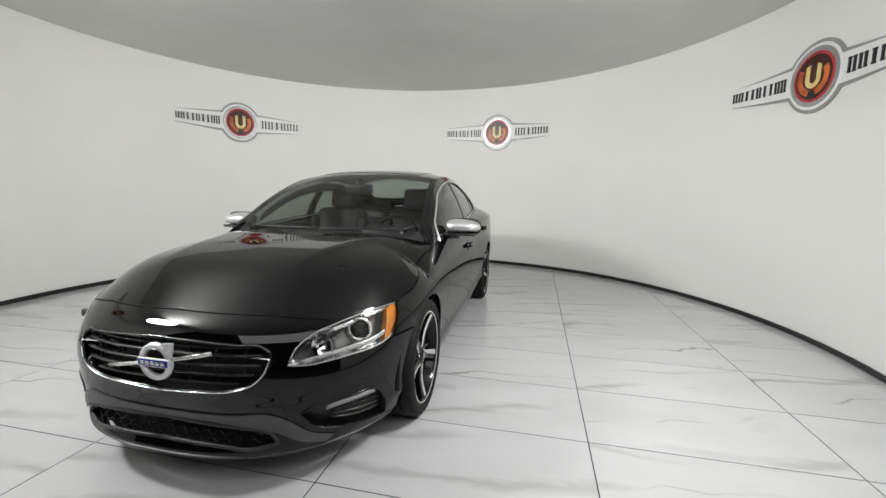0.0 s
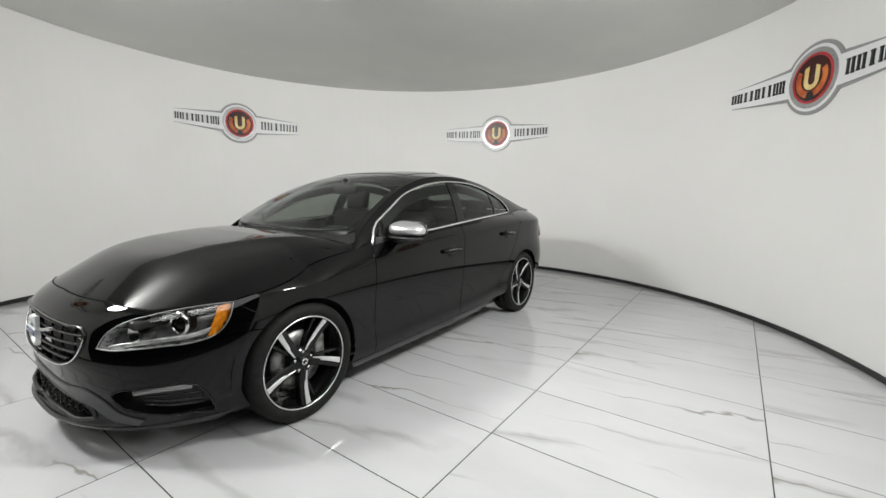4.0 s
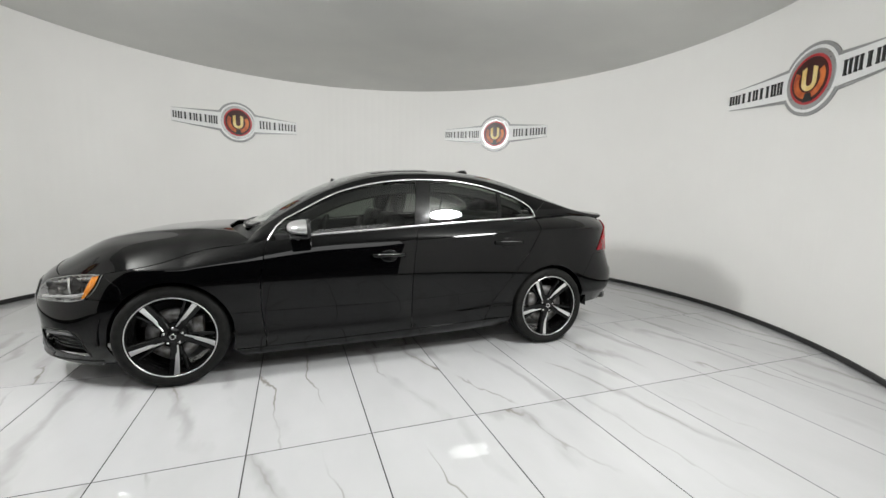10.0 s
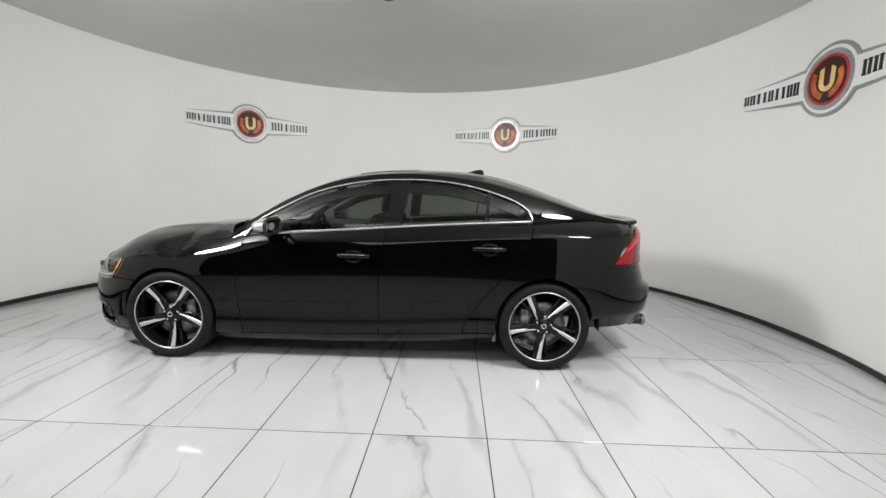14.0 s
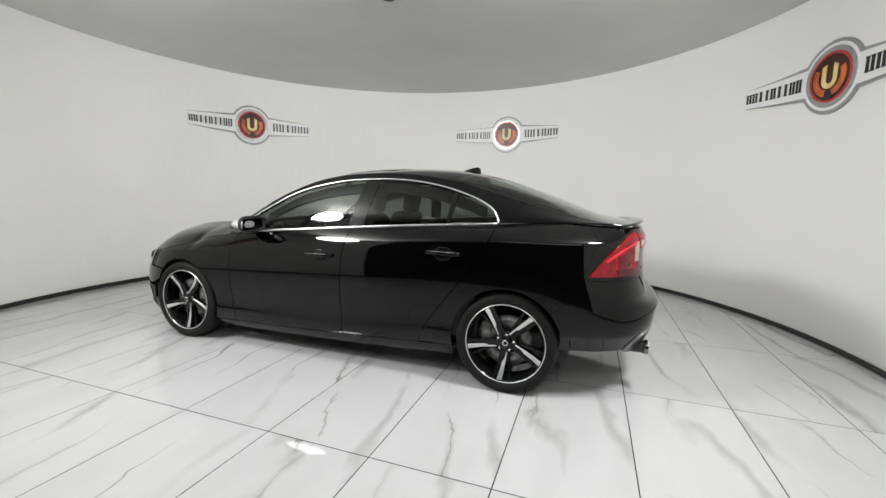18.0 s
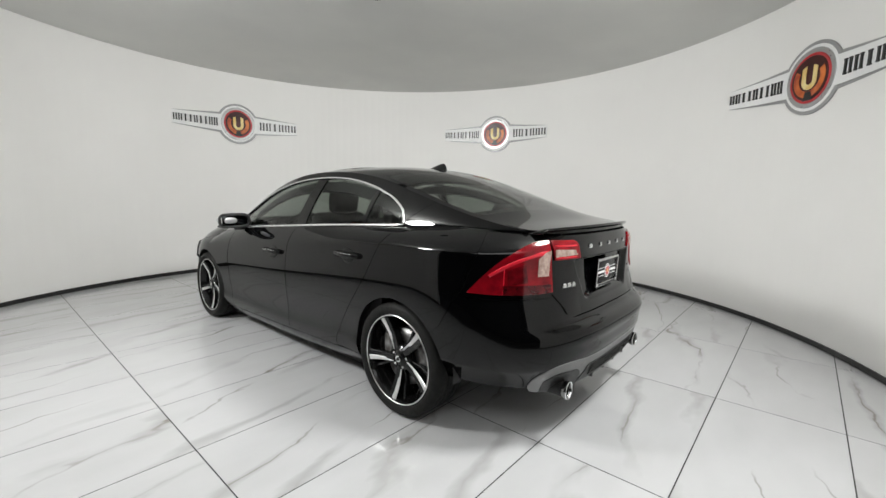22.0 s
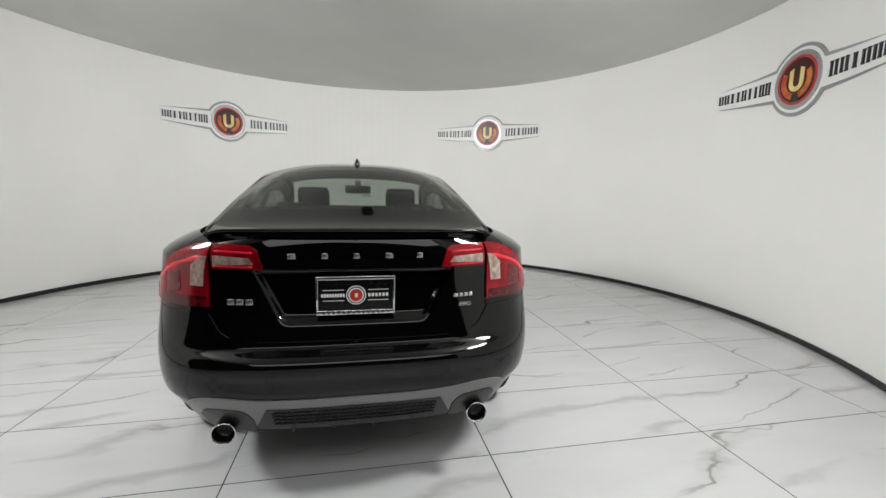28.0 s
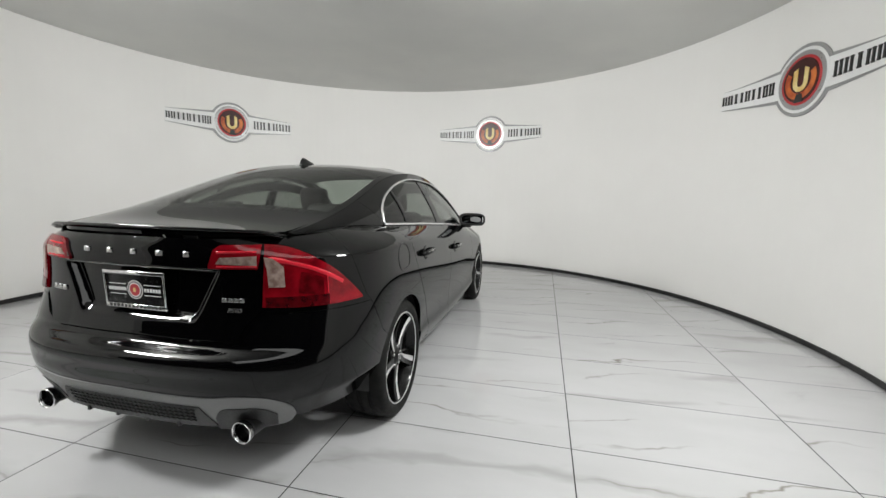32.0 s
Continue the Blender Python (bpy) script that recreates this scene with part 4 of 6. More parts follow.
part("roof", panel("roof", across(lambda w: back_high(w) + GAP), across(lambda w: screen_high(w) - GAP), line((-0.92, -0.995), (0.115, -0.995)), line((-0.92, 0.995), (0.115, 0.995)), 40, 44, PAINT, top), car)
part("rear_window", panel("rear_window", across(back_low, -0.94, 0.94), across(back_high, -0.94, 0.94), line((-1.74, -0.94), (-0.92, -0.94)), line((-1.74, 0.94), (-0.92, 0.94)), 40, 40, REAR_GLASS, top, flange=0), car, "dark tinted rear window").visible_shadow = False
boot_end = curve((0.0, -2.19), (0.5, -2.17), (0.85, -2.11), (0.97, -2.04))
boot = part("boot_lid", panel("boot_lid", across(boot_end, -0.97, 0.97), across(lambda w: back_low(w) - GAP, -0.97, 0.97), line((-2.04, -0.97), (-1.69, -0.97)), line((-2.04, 0.97), (-1.69, 0.97)), 50, 30, PAINT, top), car, "black boot lid with a lip spoiler")
k_low = line(*[(s, 0.660) for s in np.linspace(wrap(-2.2, 0.47), TAIL_END, 20)])
k_high = line(*[(s, 1.066) for s in np.linspace(wrap(-2.13, 0.60), TAIL_END, 20)])


def step(a, b, v):
    t = min(1.0, max(0.0, (v - a) / (b - a)))
    return t * t * (3 - 2 * t)


def boot_skin(s, z):
    """The boot's upright face with the hollow for the plate."""
    p = body(s, z)
    edge = 0.285 + 0.10 * (z - 0.735) / 0.2
    p.x += 0.034 * step(edge + 0.022, edge - 0.022, p.y) * step(0.715, 0.765, z) * step(0.944, 0.934, z)
    return p


part("boot_face", both("boot_face", k_low, k_high, line((wrap(-2.2, 0.47), 0.660), (wrap(-2.18, 0.50), 0.72), (wrap(-2.16, 0.585), 0.80), (wrap(-2.13, 0.60), 1.066)), line((TAIL_END, 0.660), (TAIL_END, 1.066)), 90, 80, PAINT, put=boot_skin), boot, "glossy black upright face of the boot lid")

# pillars, rails and side windows
arch_top = curve((0.815, 0.930), (0.79, 0.975), (0.746, 1.032), (0.66, 1.088), (0.557, 1.145), (0.369, 1.242), (0.174, 1.304), (-0.028, 1.343), (-0.323, 1.366), (-0.754, 1.340), (-1.013, 1.277), (-1.20, 1.199), (-1.265, 1.15), (-1.29, 1.10))
for flip in (1, -1):
    xs = np.concatenate([np.linspace(0.815, -1.22, 40), [-1.26, -1.282, -1.29]])
    low = line(*[(x, arch_top(x)) for x in xs])
    high = line(*[(x, edge_z(x) - 0.0005) for x in np.linspace(0.93, -1.45, 44)])
    part("roof_rail", panel("roof_rail", low, high, line((0.815, 0.930), (0.93, edge_z(0.93))), line((-1.29, 1.10), (-1.45, edge_z(-1.45))), 90, 10, PAINT, cabin, flip=flip), car)
    part("rear_pillar", panel("rear_pillar", line(*[(x, belt_z(x)) for x in np.linspace(-1.292, -2.0, 14)]), line(*[(x, edge_z(x) - 0.0005) for x in np.linspace(-1.452, -2.04, 14)]), line((-1.292, belt_z(-1.292)), (-1.294, 1.10), (-1.452, edge_z(-1.452))), line((-2.0, belt_z(-2.0)), (-2.04, edge_z(-2.04))), 30, 20, PAINT, cabin, flip=flip), car)
    part("screen_pillar", panel("screen_pillar", line(*[(x, 0.934) for x in np.linspace(0.12, 0.85, 20)]), line(*[(x, 0.998) for x in np.linspace(0.12, 0.93, 20)]), line((0.12, 0.934), (0.12, 0.998)), line((0.85, 0.934), (0.93, 0.998)), 40, 4, GLOSS_BLACK, top, flip=flip), car)
    part("rear_window_frame", panel("rear_window_frame", line(*[(x, 0.943) for x in np.linspace(-0.92, -1.735, 20)]), line(*[(x, 0.998) for x in np.linspace(-0.92, -2.03, 20)]), line((-0.92, 0.943), (-0.92, 0.998)), line((-1.735, 0.943), (-2.03, 0.998)), 40, 4, PAINT, top, flip=flip), car)
    part("scuttle_corner", panel("scuttle_corner", line(*[(x, belt_z(x) - 0.002) for x in np.linspace(0.81, 0.955, 12)]), line((0.812, 0.932), (0.93, edge_z(0.93) - 0.0005), (0.955, edge_z(0.955))), line((0.81, 0.924), (0.812, 0.932)), line((0.955, belt_z(0.955) - 0.002), (0.955, edge_z(0.955))), 16, 6, PAINT, cabin, flip=flip), car)
    belt_up = 0.010
    for name, xa, xb in (("front_side_window", 0.80, -0.205), ("rear_side_window", -0.325, -0.93), ("quarter_window", -0.965, -1.278)):
        n = 24
        ax = [xa + (xb - xa) * i / n for i in range(n + 1)]
        tilt = {"front_side_window": (0, -0.055), "rear_side_window": (-0.055, -0.03), "quarter_window": (-0.03, 0.0)}[name]
        bx = [x + (tilt[0] * (1 - i / n) + tilt[1] * i / n) for i, x in enumerate(ax)]
        lo = [(x, belt_z(x) + belt_up) for x in ax]
        hi = [(x, max(arch_top(x) - 0.006, belt_z(x) + belt_up + 0.002)) for x in bx]
        part(name, panel(name, line(*lo), line(*hi), line(lo[0], hi[0]), line(lo[-1], hi[-1]), 24, 16, TINTED, cabin, flip=flip, flange=0, lift=-0.006), car, "dark tinted glass").visible_shadow = False
    xs_in = np.linspace(0.62, -1.20, 30)
    part("inner_rail", panel("inner_rail", line(*[(x, max(arch_top(x) - 0.072, belt_z(x) + 0.02)) for x in xs_in]), line(*[(x, arch_top(x) - 0.002) for x in xs_in]), line((0.62, arch_top(0.62) - 0.072), (0.62, arch_top(0.62) - 0.002)), line((-1.20, max(arch_top(-1.20) - 0.072, belt_z(-1.20) + 0.02)), (-1.20, arch_top(-1.20) - 0.002)), 40, 4, BLACK_PLASTIC, cabin, flip=flip, lift=-0.045, flange=0.02), car, "black inner roof rail")
    mids = [(-0.207, -0.323, -0.055), (-0.932, -0.963, -0.03)]
    for xa, xb, tl in mids:
        lo = [(xa, belt_z(xa) + 0.004), (xb, belt_z(xb) + 0.004)]
        hi = [(xa + tl, arch_top(xa + tl) - 0.003), (xb + tl, arch_top(xb + tl) - 0.003)]
        part("window_post", panel("window_post", line(*lo), line(*hi), line(lo[0], hi[0]), line(lo[1], hi[1]), 6, 16, GLOSS_BLACK, cabin, flip=flip, lift=-0.002), car, "gloss black window post")
    trim = [(x, belt_z(x) + 0.004) for x in np.linspace(-1.286, 0.64, 30)]
    part("chrome_sill_trim", tube("chrome_sill_trim", on(cabin, trim, 0.004, flip, steps=2), 0.0085, TRIM_SILVER, 8, 0.6), car, "bright chrome strip below the windows")
    over = [(0.812, 0.925)] + [(x, arch_top(x)) for x in xs] + [(-1.29, belt_z(-1.29) + 0.004)]
    part("chrome_window_trim", tube("chrome_window_trim", on(cabin, over, 0.004, flip, steps=2), 0.0088, TRIM_SILVER, 8, 0.7), car, "bright chrome strip over the windows")

# ---- wheels ----
def spoke_mesh(name, stations, y0, y1, thick, mat, bevel=0.004):
    """A bar outwards along +z through stations of (radius, from x, to x), its face towards +y."""
    n = len(stations) - 1
    verts, faces = [], []
    for r, xa, xb in stations:
        t = (r - stations[0][0]) / (stations[-1][0] - stations[0][0])
        y = y0 + (y1 - y0) * t - 0.012 * math.sin(math.pi * t)
        x, w = (xa + xb) / 2, (xb - xa) / 2
        verts += [(x - w, y - thick, r), (x - w, y - bevel, r), (x - w + bevel, y, r), (x + w - bevel, y, r), (x + w, y - bevel, r), (x + w, y - thick, r)]
    for i in range(n):
        for k in range(6):
            m = (k + 1) % 6
            faces.append((6 * i + k, 6 * i + 6 + k, 6 * i + 6 + m, 6 * i + m))
    faces += [tuple(range(6)), tuple(range(6 * n, 6 * n + 6))[::-1]]
    me = mesh_of(name, verts, faces, mat)
    bm = bmesh.new()
    bm.from_mesh(me)
    bmesh.ops.recalc_face_normals(bm, faces=bm.faces)
    bm.to_mesh(me)
    bm.free()
    return me


TYRE_R, RIM_R = 0.3295, 0.257
tyre_me = lathe("tyre", [(RIM_R - 0.012, 0.085), (RIM_R + 0.004, 0.108), (RIM_R + 0.012, 0.116), (0.288, 0.121), (0.308, 0.116), (0.320, 0.106), (0.3265, 0.09), (TYRE_R, 0.06), (TYRE_R, 0.034), (TYRE_R - 0.006, 0.033), (TYRE_R - 0.006, 0.026), (TYRE_R, 0.025), (TYRE_R, -0.025), (TYRE_R - 0.006, -0.026), (TYRE_R - 0.006, -0.033), (TYRE_R, -0.034), (TYRE_R, -0.06), (0.3265, -0.09), (0.308, -0.116), (0.285, -0.122), (RIM_R, -0.108)], RUBBER, 96)
rim_me = lathe("rim_barrel", [(RIM_R + 0.001, 0.108), (RIM_R - 0.004, 0.110), (RIM_R - 0.010, 0.104), (RIM_R - 0.014, 0.085), (0.226, 0.05), (0.22, -0.09), (RIM_R, -0.10)], GLOSS_BLACK, 72)
lip_me = lathe("rim_lip", [(RIM_R + 0.0015, 0.1085), (RIM_R - 0.001, 0.1115), (RIM_R - 0.0035, 0.1115), (RIM_R - 0.0055, 0.1085)], MACHINED, 96)
disc_me = lathe("brake_disc", [(0.075, 0.02), (0.08, 0.028), (0.165, 0.028), (0.168, 0.0), (0.08, 0.0)], IRON, 64)
hub_me = lathe("hub", [(0.0005, 0.086), (0.034, 0.086), (0.04, 0.080), (0.072, 0.074), (0.08, 0.06), (0.08, 0.02)], GLOSS_BLACK, 40)
cap_me = lathe("hub_cap", [(0.0005, 0.092), (0.020, 0.092), (0.026, 0.089), (0.029, 0.084)], GLOSS_BLACK, 32)
ring_me = lathe("cap_ring", [(0.012, 0.0925), (0.013, 0.094), (0.018, 0.094), (0.019, 0.0925)], CHROME, 32)
base_me = spoke_mesh("spoke", [(0.05, -0.022, 0.025), (0.09, -0.024, 0.0255), (0.15, -0.029, 0.0255), (0.20, -0.034, 0.0255), (0.246, -0.040, 0.0255)], 0.078, 0.100, 0.045, GLOSS_BLACK)
face_me = spoke_mesh("spoke_face", [(0.060, 0.0165, 0.0235), (0.085, 0.0140, 0.0240), (0.112, 0.0105, 0.0240), (0.124, 0.0020, 0.0240), (0.16, -0.0020, 0.0235), (0.205, -0.0060, 0.0235), (0.249, -0.0105, 0.0235)], 0.0805, 0.1025, 0.012, MACHINED, 0.003)
web_me = spoke_mesh("spoke_web", [(0.05, -0.012, 0.012), (0.14, -0.011, 0.011), (0.246, -0.010, 0.010)], 0.060, 0.074, 0.05, GLOSS_BLACK)
nut_me = lathe("wheel_nut", [(0.0005, 0.082), (0.007, 0.082), (0.009, 0.078), (0.009, 0.06)], CHROME, 12)
caliper_me = box("brake_caliper", (0.07, 0.06, 0.17), IRON, 0.014)


def wheel(x, flip, phase, front):
    """One wheel; its face looks outwards."""
    hub = part("wheel", tyre_me, car, "black low-profile tyre on a five-spoke black and silver alloy wheel", pose(x, flip * 0.782, WHEEL_Z, 0, 0, 0 if flip > 0 else 180))
    hub.name = "wheel"
    part("rim", rim_me, hub, "gloss black rim")
    part("rim_lip", lip_me, hub, "bright machined edge of the rim")
    part("hub", hub_me, hub, "gloss black hub")
    part("hub_cap", cap_me, hub)
    part("cap_ring", ring_me, hub, "chrome ring on the hub cap")
    part("brake_disc", disc_me, hub, "grey iron brake disc")
    for k in range(5):
        turn = Matrix.Rotation(radians(phase + 72 * k), 4, "Y")
        part("spoke", base_me, hub, "black alloy spoke", turn)
        part("spoke_face", face_me, hub, "machined silver spoke face", turn)
        part("spoke_web", web_me, hub, "", turn @ Matrix.Rotation(radians(16), 4, "Y"))
        part("wheel_nut", nut_me, hub, "", Matrix.Rotation(radians(phase + 36 + 72 * k), 4, "Y") @ Matrix.Translation((0, 0, 0.054)))
    side = -1 if front else 1
    part("brake_caliper", caliper_me, hub, "grey brake caliper", pose(side * flip * 0.135, 0.02, 0.03))
    return hub


for x, phase_l, front in ((AXLE_F, -35.0, True), (AXLE_R, -44.0, False)):
    for flip in (1, -1):
        wheel(x, flip, phase_l, front)
        verts, faces, n = [], [], 40
        for i in range(n + 1):
            a = radians(-4 + 188 * i / n)
            for r, y in ((0.40, 0.86), (0.40, 0.50)):
                verts.append((x + r * math.cos(a), flip * y, WHEEL_Z + r * math.sin(a)))
        faces = [(2 * i, 2 * i + 1, 2 * i + 3, 2 * i + 2) for i in range(n)]
        faces += [tuple(2 * i + 1 for i in range(n + 1))]
        part("wheel_liner", mesh_of("wheel_liner", verts, faces, BLACK_PLASTIC), car, "black plastic wheel arch liner")
# the underside
part("floor_pan", box("floor_pan", (2.05, 1.5, 0.06), BLACK_PLASTIC, 0.02), car, "black underbody", pose(0.0, 0, 0.22))
part("rear_underbody", box("rear_underbody", (1.2, 1.2, 0.05), BLACK_PLASTIC, 0.02), car, "black underbody below the boot", pose(-1.55, 0, 0.36))
part("front_underbody", box("front_underbody", (1.0, 0.9, 0.04), BLACK_PLASTIC, 0.02), car, "black tray below the engine", pose(1.55, 0, 0.20))

# ---- car: nose ----
def out_of(put, a, b, flip=1):
    """A place on a surface and a frame there: x along it, y outwards, z up."""
    e = 0.004
    p = put(a, b)
    du, dv = put(a + e, b) - put(a - e, b), put(a, b + e) - put(a, b - e)
    n = du.cross(dv).normalized()
    if n.dot(Vector((p.x * 0.4, p.y, 0.001))) < 0:
        n = -n
    p, n = Vector((p.x, p.y * flip, p.z)), Vector((n.x, n.y * flip, n.z))
    x = n.cross(Vector((0, 0, 1))).normalized()
    z = x.cross(n).normalized()
    m = Matrix((x, n, z)).transposed().to_4x4()
    m.translation = p
    return m


def ease(pts, n=40):
    f = bow(*pts)
    return [tuple(f(i / n)) for i in range(n + 1)]


def halves(name, path, radius, mat, lift, sides=8, flat=1.0):
    """A bar over the nose or tail from one side to the other, through the middle."""
    left = on(body, path, lift, 1, steps=3)
    right = on(body, path, lift, -1, steps=3)
    return tube(name, left + right[::-1][1:], radius, mat, sides, flat)


part("bonnet_seam", halves("bonnet_seam", [(s, lid_z(s)) for s in np.linspace(LID_S[3] + 0.01, NOSE_END, 24)], 0.0040, SEAM_BLACK, -0.0012, 6), car, "dark gap in front of the bonnet")
GRILLE_BACK = both("grille_back", line(*[(s, 0.44) for s in np.linspace(wrap(2.2, 0.52), NOSE_END, 12)]), line(*[(s, 0.68) for s in np.linspace(wrap(2.2, 0.52), NOSE_END, 12)]), line((wrap(2.2, 0.52), 0.44), (wrap(2.2, 0.52), 0.68)), line((NOSE_END, 0.44), (NOSE_END, 0.68)), 14, 6, BLACK_PLASTIC, lift=-0.075)
grille = part("grille", GRILLE_BACK, car, "black slatted radiator grille")
edge_pts = GRILLE[1:-1]
rim_pts = [(NOSE_END, 0.452)] + ease(edge_pts, 60) + [(NOSE_END, 0.664)]
part("grille_frame", halves("grille_frame", rim_pts, 0.007, GLOSS_BLACK, -0.001), grille, "gloss black grille frame")
part("grille_edge", halves("grille_edge", [(NOSE_END, 0.449)] + ease(GRILLE[1:6], 30), 0.0028, CHROME, 0.006), grille, "thin chrome edge under the grille")
part("grille_edge", halves("grille_edge", ease(GRILLE[6:-1], 24) + [(NOSE_END, 0.666)], 0.0022, DARK_CHROME, 0.006), grille, "thin bright edge over the grille")
for z, reach in ((0.492, 0.34), (0.532, 0.41), (0.572, 0.44), (0.612, 0.44), (0.645, 0.40)):
    s0 = wrap(nose_x(z) - 0.06, reach)
    part("slat", halves("slat", [(s, z) for s in np.linspace(s0, NOSE_END, 14)], 0.0065, SLAT, -0.020, 8, 1.5), grille)
for y in (-0.36, -0.24, -0.12, 0.12, 0.24, 0.36):
    lowest = 0.470 if abs(y) < 0.3 else 0.51
    pts = [(nose_x(z) - 0.042 - 0.24 * y * y, y, z) for z in np.linspace(lowest, 0.66, 6)]
    part("grille_post", tube("grille_post", pts, 0.0055, SLAT, 6), grille)
part("sensor_cover", box("sensor_cover", (0.02, 0.13, 0.085), GLOSS_BLACK, 0.008), grille, "square gloss black sensor cover", pose(2.225, -0.285, 0.605, 0, 6, -14))
bar = [Vector((2.280, 0.250, 0.620)), Vector((2.288, 0.2, 0.608)), Vector((2.292, 0.06, 0.578)), Vector((2.292, -0.06, 0.556)), Vector((2.286, -0.2, 0.530)), Vector((2.276, -0.265, 0.516))]
part("diagonal_bar", tube("diagonal_bar", bar, 0.0085, SATIN, 8, 0.6), grille, "silver diagonal bar")
badge = part("round_badge", lathe("round_badge", [(0.054, 0.0), (0.056, 0.014), (0.064, 0.019), (0.076, 0.014), (0.080, 0.0)], BADGE_SILVER, 48), grille, "chrome ring badge with a blue band", pose(2.288, 0, 0.567, 0, 0, -90))
part("badge_arrow", prism("badge_arrow", [(-0.040, 0.079), (-0.086, 0.084), (-0.081, 0.038), (-0.071, 0.049), (-0.058, 0.040), (-0.044, 0.055), (-0.052, 0.068)], 0.016, BADGE_SILVER), badge, "", pose(0, 0.016, 0))
part("badge_band", box("badge_band", (0.150, 0.012, 0.036), BADGE_SILVER, 0.003), badge, "", pose(0, 0.016, 0))
part("badge_field", box("badge_field", (0.142, 0.010, 0.028), BLUE, 0.002), badge, "blue enamel band", pose(0, 0.019, 0))
for k in range(5):
    part("letter_bar", box("letter_bar", (0.015, 0.004, 0.014), SATIN, 0.001), badge, "", pose(-0.048 + 0.024 * k, 0.0245, 0))

intake = part("lower_intake", both("lower_intake", line(*[(s, 0.20) for s in np.linspace(wrap(2.12, 0.64), NOSE_END, 12)]), line(*[(s, 0.35) for s in np.linspace(wrap(2.12, 0.64), NOSE_END, 12)]), line((wrap(2.12, 0.64), 0.20), (wrap(2.12, 0.64), 0.35)), line((NOSE_END, 0.20), (NOSE_END, 0.35)), 14, 6, BLACK_PLASTIC, lift=-0.06), car, "black honeycomb lower intake")
part("intake_frame", halves("intake_frame", [(NOSE_END, 0.238)] + ease(INTAKE[1:-1], 40) + [(NOSE_END, 0.318)], 0.009, BLACK_PLASTIC, 0.0), intake, "matt black intake frame")
for row in range(3):
    z0 = 0.236 + 0.028 * row
    s_all = np.linspace(wrap(2.2, 0.47), NOSE_END, 34)
    path = []
    for i, s in enumerate(s_all):
        k = (i + 2 * row) % 4
        path.append((s, z0 + (0.0 if k in (0, 1) else 0.015)))
    part("mesh_bar", halves("mesh_bar", path, 0.0042, GLOSS_BLACK, -0.022, 5), intake)
for y in (-0.40, 0.40):
    part("parking_sensor", lathe("parking_sensor", [(0.0005, 0.016), (0.011, 0.016), (0.014, 0.012), (0.014, -0.03)], BLACK_PLASTIC, 16), intake, "", pose(2.196, y, 0.270, 0, 0, -90))
part("chin_lip", both("chin_lip", line(*[(s, 0.150) for s in np.linspace(1.86, NOSE_END, 20)]), line(*[(s, 0.192) for s in np.linspace(1.80, NOSE_END, 20)]), line((1.86, 0.150), (1.80, 0.192)), line((NOSE_END, 0.150), (NOSE_END, 0.192)), 60, 6, BLACK_PLASTIC, lift=0.006), car, "matt black lip under the bumper")
part("bumper_blade", both("bumper_blade", line(*ease([(wrap(2.11, 0.645), 0.205), (wrap(2.165, 0.568), 0.228), (wrap(2.205, 0.48), 0.280), (wrap(2.25, 0.32), 0.312), (NOSE_END, 0.327)], 40)), line(*ease([(wrap(2.09, 0.67), 0.228), (wrap(2.15, 0.60), 0.262), (wrap(2.19, 0.51), 0.332), (wrap(2.22, 0.455), 0.360), (wrap(2.25, 0.31), 0.356), (NOSE_END, 0.352)], 40)), line((wrap(2.11, 0.645), 0.205), (wrap(2.09, 0.67), 0.228)), line((NOSE_END, 0.327), (NOSE_END, 0.352)), 60, 6, DARK_SATIN, lift=0.007), car, "dark grey satin blade over the lower intake")

